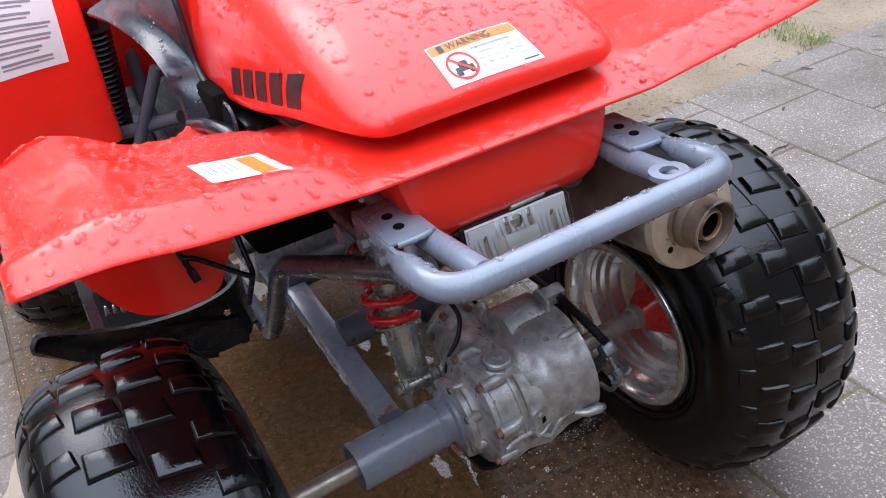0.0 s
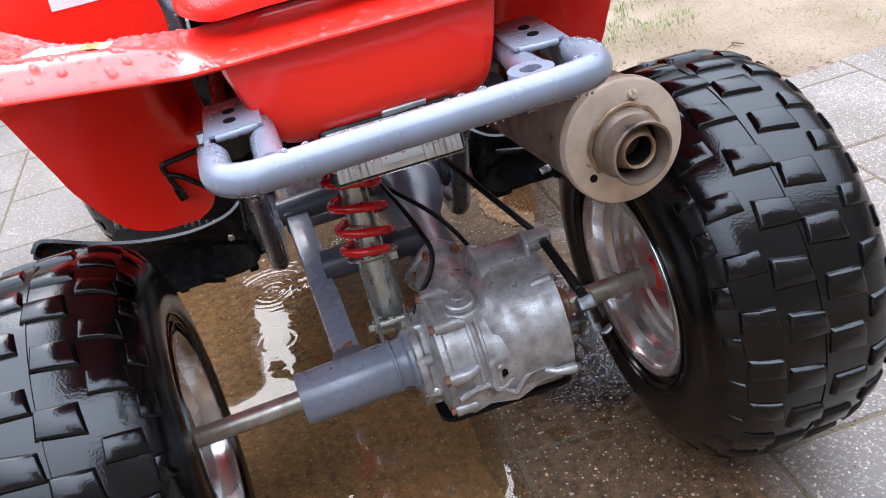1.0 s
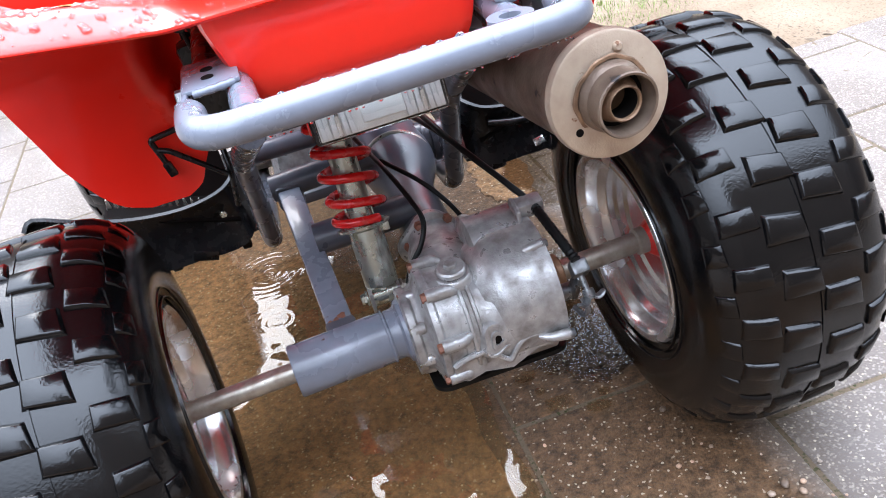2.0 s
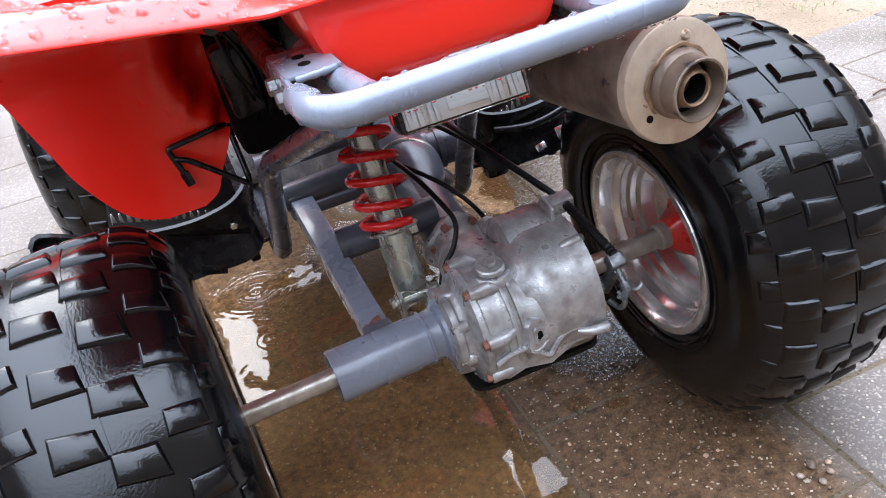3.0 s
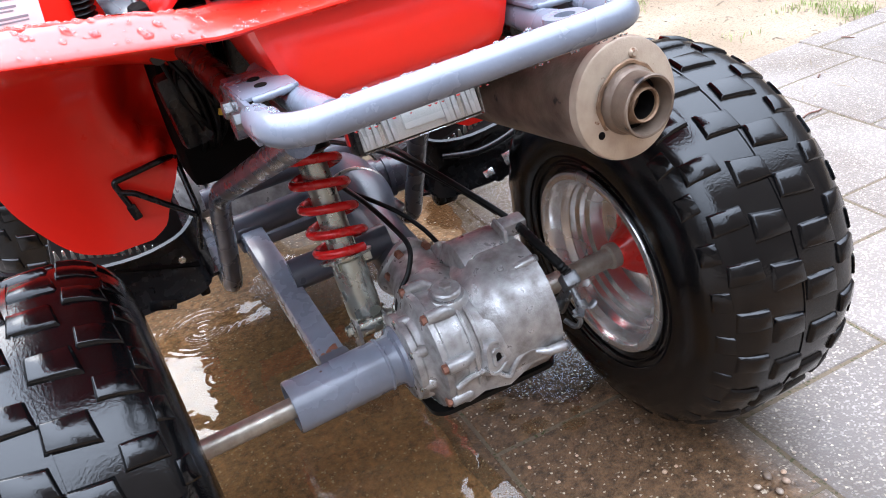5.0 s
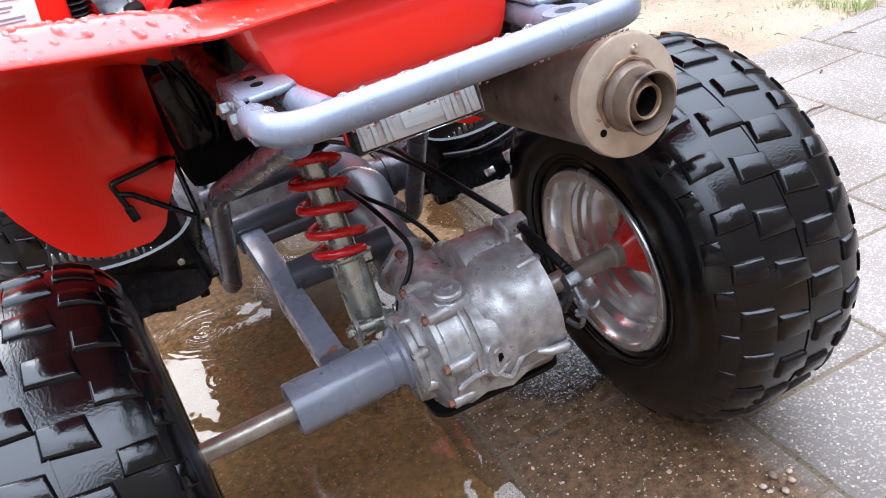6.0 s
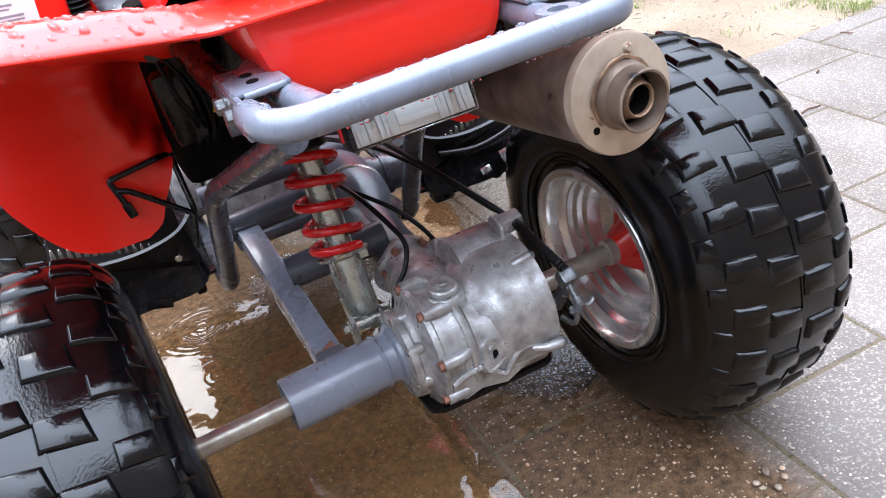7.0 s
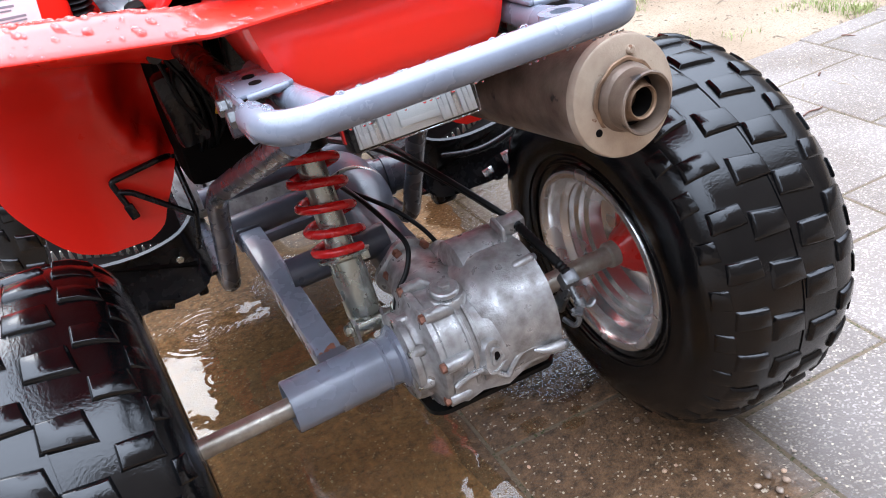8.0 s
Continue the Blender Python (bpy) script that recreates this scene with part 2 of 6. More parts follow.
def ground_material(name, color, speck, silt, silt_on, rough, grain=220.0, random=0.0, film=False, sparkle=0.0):
    """Wet concrete or sand: grain of small stones, damp patches and brown silt."""
    m = bpy.data.materials.new(name)
    m.use_nodes = True
    n, l = m.node_tree.nodes, m.node_tree.links
    b = n["Principled BSDF"]
    geo = n.new("ShaderNodeNewGeometry")
    pos = geo.outputs["Position"]
    cells = n.new("ShaderNodeTexVoronoi")
    cells.inputs["Scale"].default_value = grain
    l.new(pos, cells.inputs["Vector"])
    bw = n.new("ShaderNodeSeparateColor")
    l.new(cells.outputs["Color"], bw.inputs[0])
    pick = n.new("ShaderNodeMapRange")
    pick.inputs["From Min"].default_value, pick.inputs["From Max"].default_value = 0.72, 1.0
    l.new(bw.outputs[0], pick.inputs["Value"])
    stone = n.new("ShaderNodeMix")
    stone.data_type = "RGBA"
    stone.inputs[6].default_value, stone.inputs[7].default_value = (*color, 1), (*speck, 1)
    l.new(pick.outputs[0], stone.inputs[0])
    damp = n.new("ShaderNodeTexNoise")
    damp.inputs["Scale"].default_value, damp.inputs["Detail"].default_value = 3.2, 8
    l.new(pos, damp.inputs["Vector"])
    dr = n.new("ShaderNodeMapRange")
    dr.inputs["From Min"].default_value, dr.inputs["From Max"].default_value = 0.35, 0.68
    dr.inputs["To Min"].default_value, dr.inputs["To Max"].default_value = 0.0, 1.0
    l.new(damp.outputs["Fac"], dr.inputs["Value"])
    shade = n.new("ShaderNodeMix")
    shade.data_type, shade.blend_type = "RGBA", "MULTIPLY"
    shade.inputs[7].default_value = (0.66, 0.61, 0.55, 1)
    l.new(dr.outputs[0], shade.inputs[0])
    l.new(stone.outputs[2], shade.inputs[6])
    out = shade.outputs[2]
    if silt_on:
        # brown silt washed over the slabs about the middle of the yard
        sep = n.new("ShaderNodeSeparateXYZ")
        l.new(pos, sep.inputs[0])
        gaps = []
        for axis, mid, half in (("X", -0.095, 0.503), ("Y", 0.10, 1.25)):
            a = n.new("ShaderNodeMath")
            a.operation = "SUBTRACT"
            a.inputs[1].default_value = mid
            l.new(sep.outputs[axis], a.inputs[0])
            c = n.new("ShaderNodeMath")
            c.operation = "ABSOLUTE"
            l.new(a.outputs[0], c.inputs[0])
            d = n.new("ShaderNodeMath")
            d.operation = "SUBTRACT"
            d.inputs[1].default_value = half
            l.new(c.outputs[0], d.inputs[0])
            gaps.append(d)
        far = n.new("ShaderNodeMath")
        far.operation = "MAXIMUM"
        l.new(gaps[0].outputs[0], far.inputs[0])
        l.new(gaps[1].outputs[0], far.inputs[1])
        # its slanting far shore
        slant = n.new("ShaderNodeVectorMath")
        slant.operation = "DOT_PRODUCT"
        slant.inputs[1].default_value = (1.0, 0.09, 0)
        l.new(pos, slant.inputs[0])
        past = n.new("ShaderNodeMath")
        past.operation = "SUBTRACT"
        past.inputs[1].default_value = 0.415
        l.new(slant.outputs["Value"], past.inputs[0])
        both = n.new("ShaderNodeMath")
        both.operation = "MAXIMUM"
        l.new(far.outputs[0], both.inputs[0])
        l.new(past.outputs[0], both.inputs[1])
        # a second muddy patch behind the machine, added mostly unseen so tyres mirror darker ground
        shift = n.new("ShaderNodeVectorMath")
        shift.operation = "MULTIPLY_ADD"
        shift.inputs[1].default_value, shift.inputs[2].default_value = (0.7, 1.0, 0), (-0.12, 1.25, 0)
        l.new(pos, shift.inputs[0])
        away = n.new("ShaderNodeVectorMath")
        away.operation = "LENGTH"
        l.new(shift.outputs[0], away.inputs[0])
        near = n.new("ShaderNodeMath")
        near.operation = "SUBTRACT"
        near.inputs[1].default_value = 1.62
        ragged = n.new("ShaderNodeTexNoise")
        ragged.inputs["Scale"].default_value, ragged.inputs["Detail"].default_value = 2.2, 6
        l.new(pos, ragged.inputs["Vector"])
        edge = n.new("ShaderNodeMath")
        edge.operation = "MULTIPLY_ADD"
        edge.inputs[1].default_value = 1.5
        l.new(ragged.outputs["Fac"], edge.inputs[0])
        l.new(away.outputs["Value"], edge.inputs[2])
        l.new(edge.outputs[0], near.inputs[0])
        far = both
        both = n.new("ShaderNodeMath")
        both.operation = "MINIMUM"
        l.new(far.outputs[0], both.inputs[0])
        l.new(near.outputs[0], both.inputs[1])
        wob = n.new("ShaderNodeMath")
        wob.operation = "MULTIPLY_ADD"
        wob.inputs[1].default_value = 0.16
        l.new(damp.outputs["Fac"], wob.inputs[0])
        l.new(both.outputs[0], wob.inputs[2])
        sr = n.new("ShaderNodeMapRange")
        sr.inputs["From Min"].default_value, sr.inputs["From Max"].default_value = 0.105, 0.045
        sr.inputs["To Max"].default_value = 0.94
        l.new(wob.outputs[0], sr.inputs["Value"])
        sm = n.new("ShaderNodeMix")
        sm.data_type = "RGBA"
        sandy = n.new("ShaderNodeTexNoise")
        sandy.inputs["Scale"].default_value, sandy.inputs["Detail"].default_value, sandy.inputs["Roughness"].default_value = 60, 8, 0.75
        l.new(pos, sandy.inputs["Vector"])
        tone = n.new("ShaderNodeMix")
        tone.data_type = "RGBA"
        tone.inputs[6].default_value = (*[c * 0.35 for c in silt], 1)
        tone.inputs[7].default_value = (*[c * 1.7 for c in silt], 1)
        tr = n.new("ShaderNodeMapRange")
        tr.inputs["From Min"].default_value, tr.inputs["From Max"].default_value = 0.36, 0.66
        l.new(sandy.outputs["Fac"], tr.inputs["Value"])
        l.new(tr.outputs[0], tone.inputs[0])
        l.new(tone.outputs[2], sm.inputs[7])
        l.new(sr.outputs[0], sm.inputs[0])
        l.new(out, sm.inputs[6])
        bright = n.new("ShaderNodeMix")
        bright.data_type = "RGBA"
        bright.inputs[7].default_value = (0.48, 0.40, 0.30, 1)
        p2 = n.new("ShaderNodeMapRange")
        p2.inputs["From Min"].default_value, p2.inputs["From Max"].default_value = 0.957, 0.993
        c2 = n.new("ShaderNodeTexVoronoi")
        c2.inputs["Scale"].default_value = 330
        s2 = n.new("ShaderNodeSeparateColor")
        l.new(pos, c2.inputs["Vector"])
        l.new(c2.outputs["Color"], s2.inputs[0])
        l.new(s2.outputs[1], p2.inputs["Value"])
        l.new(p2.outputs[0], bright.inputs[0])
        l.new(sm.outputs[2], bright.inputs[6])
        out = bright.outputs[2]
    if random:
        info = n.new("ShaderNodeObjectInfo")
        hsv = n.new("ShaderNodeHueSaturation")
        mr = n.new("ShaderNodeMapRange")
        mr.inputs["To Min"].default_value, mr.inputs["To Max"].default_value = 1 - random, 1 + random
        l.new(info.outputs["Random"], mr.inputs["Value"])
        l.new(mr.outputs[0], hsv.inputs["Value"])
        l.new(out, hsv.inputs["Color"])
        out = hsv.outputs[0]
    l.new(out, b.inputs["Base Color"])
    b.inputs["Specular IOR Level"].default_value = 0.12
    if silt_on:
        dull = n.new("ShaderNodeMapRange")
        dull.inputs["To Min"].default_value, dull.inputs["To Max"].default_value = 0.12, 0.12
        l.new(sr.outputs[0], dull.inputs["Value"])
        l.new(dull.outputs[0], b.inputs["Specular IOR Level"])
    rr = n.new("ShaderNodeMapRange")
    rr.inputs["To Min"].default_value, rr.inputs["To Max"].default_value = rough + 0.14, rough - 0.16
    l.new(dr.outputs[0], rr.inputs["Value"])
    l.new(rr.outputs[0], b.inputs["Roughness"])
    if film:
        b.inputs["Coat Weight"].default_value, b.inputs["Coat Roughness"].default_value, b.inputs["Coat IOR"].default_value = 0.38, 0.03, 1.40
    bp = n.new("ShaderNodeBump")
    bp.inputs["Strength"].default_value, bp.inputs["Distance"].default_value = 0.8, 0.004
    nb = n.new("ShaderNodeTexNoise")
    nb.inputs["Scale"].default_value, nb.inputs["Detail"].default_value = grain * 0.7, 5
    l.new(pos, nb.inputs["Vector"])
    l.new(nb.outputs["Fac"], bp.inputs["Height"])
    l.new(bp.outputs[0], b.inputs["Normal"])
    if sparkle:
        # water lying in the grain: a thin uneven film over the damp parts
        b.inputs["Coat Roughness"].default_value, b.inputs["Coat IOR"].default_value = 0.07, 1.45
        wet = n.new("ShaderNodeMapRange")
        wet.inputs["To Min"].default_value, wet.inputs["To Max"].default_value = sparkle * 0.5, sparkle
        l.new(dr.outputs[0], wet.inputs["Value"])
        l.new(wet.outputs[0], b.inputs["Coat Weight"])
        rough_film = n.new("ShaderNodeBump")
        rough_film.inputs["Strength"].default_value, rough_film.inputs["Distance"].default_value = 1.0, 0.0030
        lumps = n.new("ShaderNodeTexNoise")
        lumps.inputs["Scale"].default_value, lumps.inputs["Detail"].default_value = grain * 0.45, 3
        l.new(pos, lumps.inputs["Vector"])
        l.new(lumps.outputs["Fac"], rough_film.inputs["Height"])
        l.new(rough_film.outputs[0], b.inputs["Coat Normal"])
    return m


SLAB = ground_material("wet_aggregate_concrete", (0.182, 0.154, 0.137), (0.34, 0.30, 0.27), (0.112, 0.062, 0.031), True, 0.44, 330, 0.12, sparkle=0.3)
SAND = ground_material("damp_sandy_soil", (0.265, 0.203, 0.147), (0.17, 0.128, 0.09), (0.2, 0.15, 0.1), False, 0.9, 240)
MUD = ground_material("wet_brown_mud", (0.26, 0.150, 0.076), (0.12, 0.068, 0.033), (0.25, 0.142, 0.070), True, 0.50, 330, 0.0, True)
TWIG = material("wet_twig_bark", (0.13, 0.055, 0.035), 0.6, tint=(0.06, 0.03, 0.02), scale=90, bump=0.4)
CLOD = material("soil_clod", (0.22, 0.165, 0.115), 0.9, tint=(0.11, 0.085, 0.06), scale=30, amount=0.9)
JOINT = ground_material("mossy_joint_dirt", (0.150, 0.115, 0.080), (0.055, 0.060, 0.024), (0.05, 0.04, 0.03), False, 0.7, 300)
GRASS = material("wet_grass_blades", (0.17, 0.25, 0.055), 0.5, tint=(0.34, 0.36, 0.14), scale=9, amount=0.9)
WALL = material("unseen_wall", (0.20, 0.165, 0.14), 0.85, tint=(0.14, 0.115, 0.10), scale=1.5, amount=0.8, bump=0.3, bump_scale=60)
PEBBLE = material("pebble_stone", (0.30, 0.235, 0.18), 0.4, tint=(0.40, 0.24, 0.15), scale=14, amount=1.0, vary=0.75)


# ---- mesh helpers ----
def part(name, bm, mat, parent=None, label="", smooth=38.0):
    """Link a bmesh as one mesh object, smooth but for edges sharper than the angle."""
    bmesh.ops.recalc_face_normals(bm, faces=bm.faces)
    for f in bm.faces:
        f.smooth = True
    for e in bm.edges:
        if len(e.link_faces) == 2 and e.calc_face_angle(0) > radians(smooth):
            e.smooth = False
    me = bpy.data.meshes.new(name)
    bm.to_mesh(me)
    bm.free()
    me.materials.append(mat)
    ob = new(name, me)
    ob.parent = parent
    if label:
        tagged(ob, label)
    return ob


def again(ob, m, parent=None):
    """The same mesh once more, as an object of its own at the pose m."""
    o = new(ob.name.split(".")[0], ob.data)
    o.parent = parent if parent else ob.parent
    o.matrix_local = m
    if "label" in ob:
        o["label"] = ob["label"]
    return o


def catmull(pts, n):
    pts = [Vector(p) for p in pts]
    out = []
    for i in range(len(pts) - 1):
        p0, p1, p2, p3 = pts[max(i - 1, 0)], pts[i], pts[i + 1], pts[min(i + 2, len(pts) - 1)]
        for k in range(n):
            t = k / n
            out.append(0.5 * (2 * p1 + (p2 - p0) * t + (2 * p0 - 5 * p1 + 4 * p2 - p3) * t * t + (3 * p1 - p0 - 3 * p2 + p3) * t ** 3))
    out.append(pts[-1])
    return out


def rounded(pts, r, n=6):
    """A polyline whose corners are rounded to about r."""
    pts = [Vector(p) for p in pts]
    out = [pts[0]]
    for a, b, c in zip(pts, pts[1:], pts[2:]):
        u, v = (a - b), (c - b)
        d = min(r, u.length * 0.49, v.length * 0.49)
        s, e = b + u.normalized() * d, b + v.normalized() * d
        for k in range(n + 1):
            t = k / n
            out.append((1 - t) ** 2 * s + 2 * t * (1 - t) * b + t * t * e)
    out.append(pts[-1])
    return out


def sweep(bm, pts, r, seg=14, flat=1.0, caps=True):
    """A tube along pts; r: one radius or one for each point; flat: squash across the second axis."""
    pts = [Vector(p) for p in pts]
    rs = list(r) if hasattr(r, "__len__") else [r] * len(pts)
    way = (pts[1] - pts[0]).normalized()
    side = way.cross(Vector((0, 0, 1)))
    if side.length < 0.1:
        side = way.cross(Vector((0, 1, 0)))
    side.normalize()
    rings = []
    for i, p in enumerate(pts):
        w = (pts[min(i + 1, len(pts) - 1)] - pts[max(i - 1, 0)]).normalized()
        side = (side - w * side.dot(w)).normalized()
        up = side.cross(w)
        rings.append([bm.verts.new(p + rs[i] * (math.cos(a) * side + flat * math.sin(a) * up)) for a in (2 * math.pi * k / seg for k in range(seg))])
    for a, b in zip(rings, rings[1:]):
        for k in range(seg):
            bm.faces.new((a[k], a[(k + 1) % seg], b[(k + 1) % seg], b[k]))
    if caps:
        bm.faces.new(rings[0])
        bm.faces.new(rings[-1])
    return bm


def tube(pts, r, seg=14, **more):
    return sweep(bmesh.new(), pts, r, seg, **more)


def lathe(profile, seg=48, m=None, bm=None, closed=False, wave=None, caps=(True, True)):
    """Turn a profile of (along, radius) about the x axis."""
    bm = bm or bmesh.new()
    m = m or Matrix()
    rings = []
    for a, r in profile:
        ring = []
        for k in range(seg):
            t = 2 * math.pi * k / seg
            q = r * (wave(t, a) if wave else 1)
            ring.append(bm.verts.new(m @ Vector((a, q * math.cos(t), q * math.sin(t)))))
        rings.append(ring)
    pairs = list(zip(rings, rings[1:])) + ([(rings[-1], rings[0])] if closed else [])
    for a, b in pairs:
        for k in range(seg):
            bm.faces.new((a[k], a[(k + 1) % seg], b[(k + 1) % seg], b[k]))
    if not closed and caps[0]:
        bm.faces.new(rings[0])
    if not closed and caps[1]:
        bm.faces.new(rings[-1])
    return bm


def block(size, m=None, bevel=0.003, top=(1, 1), bm=None, seg=2):
    """A bevelled box about its middle; top: how its upper face is scaled."""
    own = bmesh.new()
    bmesh.ops.create_cube(own, size=1)
    for v in own.verts:
        s = top if v.co.z > 0 else (1, 1)
        v.co = Vector((v.co.x * size[0] * s[0], v.co.y * size[1] * s[1], v.co.z * size[2]))
    if bevel:
        bmesh.ops.bevel(own, geom=own.edges[:], offset=bevel, segments=seg, affect="EDGES", profile=0.5)
    if m:
        own.transform(m)
    if bm is None:
        return own
    me = bpy.data.meshes.new("tmp")
    own.to_mesh(me)
    own.free()
    bm.from_mesh(me)
    bpy.data.meshes.remove(me)
    return bm


def sheet(ctrl, nu=4, nv=4, thick=0.004, bm=None):
    """A smooth sheet through a grid of places, given thickness."""
    rows = [catmull(r, nu) for r in ctrl]
    cols = [catmull([r[j] for r in rows], nv) for j in range(len(rows[0]))]
    own = bmesh.new()
    vs = [[own.verts.new(p) for p in c] for c in cols]
    for a, b in zip(vs, vs[1:]):
        for k in range(len(a) - 1):
            own.faces.new((a[k], a[k + 1], b[k + 1], b[k]))
    if thick:
        bmesh.ops.recalc_face_normals(own, faces=own.faces)
        bmesh.ops.solidify(own, geom=own.faces[:], thickness=thick)
    if bm is None:
        return own
    me = bpy.data.meshes.new("tmp")
    own.to_mesh(me)
    own.free()
    bm.from_mesh(me)
    bpy.data.meshes.remove(me)
    return bm


def plate(outline, thick, m=None, bm=None, bevel=0.0):
    """An outline in x, y made a plate of that thickness about z = 0."""
    own = bmesh.new()
    low = [own.verts.new((x, y, -thick / 2)) for x, y in outline]
    top = [own.verts.new((x, y, thick / 2)) for x, y in outline]
    own.faces.new(top)
    own.faces.new(low[::-1])
    for k in range(len(outline)):
        j = (k + 1) % len(outline)
        own.faces.new((low[k], low[j], top[j], top[k]))
    if bevel:
        bmesh.ops.bevel(own, geom=[e for e in own.edges], offset=bevel, segments=2, affect="EDGES")
    if m:
        own.transform(m)
    if bm is None:
        return own
    me = bpy.data.meshes.new("tmp")
    own.to_mesh(me)
    own.free()
    bm.from_mesh(me)
    bpy.data.meshes.remove(me)
    return bm


def along(a, b):
    """The pose whose x axis runs from a to b."""
    a, b = Vector(a), Vector(b)
    return Matrix.Translation(a) @ (b - a).to_track_quat("X", "Z").to_matrix().to_4x4()


def bolt(name, at, way, r, parent, mat, long=0.008, washer=True):
    """A hexagon bolt head with its washer."""
    m = along(at, Vector(at) + Vector(way))
    bm = bmesh.new()
    if washer:
        lathe([(-0.001, r * 1.35), (0.0015, r * 1.35), (0.002, r * 1.25)], 16, m, bm)
    lathe([(0.001, r), (long - 0.001, r), (long, r * 0.86)], 6, m, bm)
    return part(name, bm, mat, parent)


# ---- ground ----
def slab_mesh(w, d):
    bm = block((w, d, 0.04), pose(0, 0, -0.02), 0.0028, seg=1)
    me = bpy.data.meshes.new("paving_slab")
    bm.to_mesh(me)
    bm.free()
    me.materials.append(SLAB)
    return me


def ground_sheet():
    """One sheet out to the horizon, finer near the yard."""
    rnd = random.Random(3)
    marks = [-900, -300, -90, -30, -12, -6] + [-4 + 0.25 * i for i in range(40)] + [7, 12, 30, 90, 300, 900]
    bm = bmesh.new()
    grid = []
    for y in marks:
        row = []
        for x in marks:
            paved = -3.2 < x < 3.3 and -2.7 < y < (2.9 if x < 0.05 else 0.85)
            lift = -0.05 if paved else -0.006 + 0.018 * noise.noise(Vector((x * 1.7, y * 1.7, 0)))
            row.append(bm.verts.new((x, y, lift)))
        grid.append(row)
    for a, b in zip(grid, grid[1:]):
        for k in range(len(a) - 1):
            bm.faces.new((a[k], a[k + 1], b[k + 1], b[k]))
    return part("ground", bm, SAND)


tagged(ground_sheet(), "damp sandy soil beside the paved yard", "ground", kind="structure")

COLUMNS = [-3.29, -2.99, -2.69, -2.39, -2.09, -1.79, -1.49, -1.18, -0.88, -0.575, -0.235, 0.09, 0.411, 0.695, 0.988, 1.281, 1.581, 1.881, 2.181, 2.481, 2.781, 3.081, 3.381]
START = {0.09: 0.050, 0.695: 0.13, 0.988: 0.265, 1.281: 0.15, 0.411: 0.21, -0.235: 0.22, -0.575: 0.08, 1.581: 0.28}
bed = block((6.66, 3.77, 0.03), pose(0.045, -0.935, -0.0172), 0.0)
block((3.37, 2.05, 0.03), pose(-1.60, 1.975, -0.0172), 0.0, (1, 1), bed)
pavement = part("pavement", bed, JOINT)
tagged(pavement, "wet grey concrete paving slabs with mossy joints", "pavement", kind="structure")


# unseen walls, added to cut off low sky and darken what wet surfaces mirror
for name, size, at in (("wall_west", (0.25, 12.4, 3.4), (-5.2, 2.9, 1.65)), ("wall_east", (0.25, 12.4, 3.4), (7.4, 2.9, 1.65)), ("wall_south", (4.7, 0.25, 2.0), (-2.975, -3.4, 0.95)), ("wall_south_high", (8.15, 0.25, 4.0), (3.45, -3.4, 1.95)), ("wall_north", (12.85, 0.25, 4.9), (1.1, 9.2, 2.40))):
    w = part(name, block(size, pose(*at), 0.01), WALL)
    tagged(w, "plain unseen wall added to block sky and darken reflections", "wall", kind="structure")


# ---- the quad bike ----
HUB = 0.265
quad = new("quad_bike")
quad.empty_display_size = 0.1
tagged(quad, "red quad bike with grey frame and wet black tyres", "quad bike")


# the rear axle leans a little out of square: its middle, and its turn
AXLE_POSE = pose(0, 0.0078, 0.2632, 0, -0.76, 1.97)


def tyre_radius(o, crown, half):
    """The tread's radius at an offset from the tyre's middle: a round, ballooned section."""
    return crown - 0.078 + 0.078 * math.sqrt(max(0.0, 1 - (abs(o) / half) ** 3.75))


def tread_block(o, w, arc, sg, crown, half, skew):
    """One raised lug with soft shoulders, bent round the tyre."""
    bm = bmesh.new()
    us, vs = (-1.05, -1.0, -0.93, -0.84, 0.0, 0.84, 0.93, 1.0, 1.05), (-1.10, -1.0, -0.90, -0.78, 0.0, 0.78, 0.90, 1.0, 1.10)
    lift = (-0.0012, 0.0012, 0.0044, 0.0055, 0.0058, 0.0055, 0.0044, 0.0012, -0.0012)
    grid = []
    for i, u in enumerate(us):
        row = []
        for j, v in enumerate(vs):
            oo = sg * (o + w / 2 * u * (1 - 0.07 * v))
            a = arc * v * (1 + 0.07 * u) + skew * u
            rr = tyre_radius(oo, crown, half) + min(lift[i], lift[j])
            row.append(bm.verts.new((oo, rr * math.sin(a), rr * math.cos(a))))
        grid.append(row)
    for r, q in zip(grid, grid[1:]):
        for k in range(8):
            bm.faces.new((r[k], r[k + 1], q[k + 1], q[k]))
    return bm


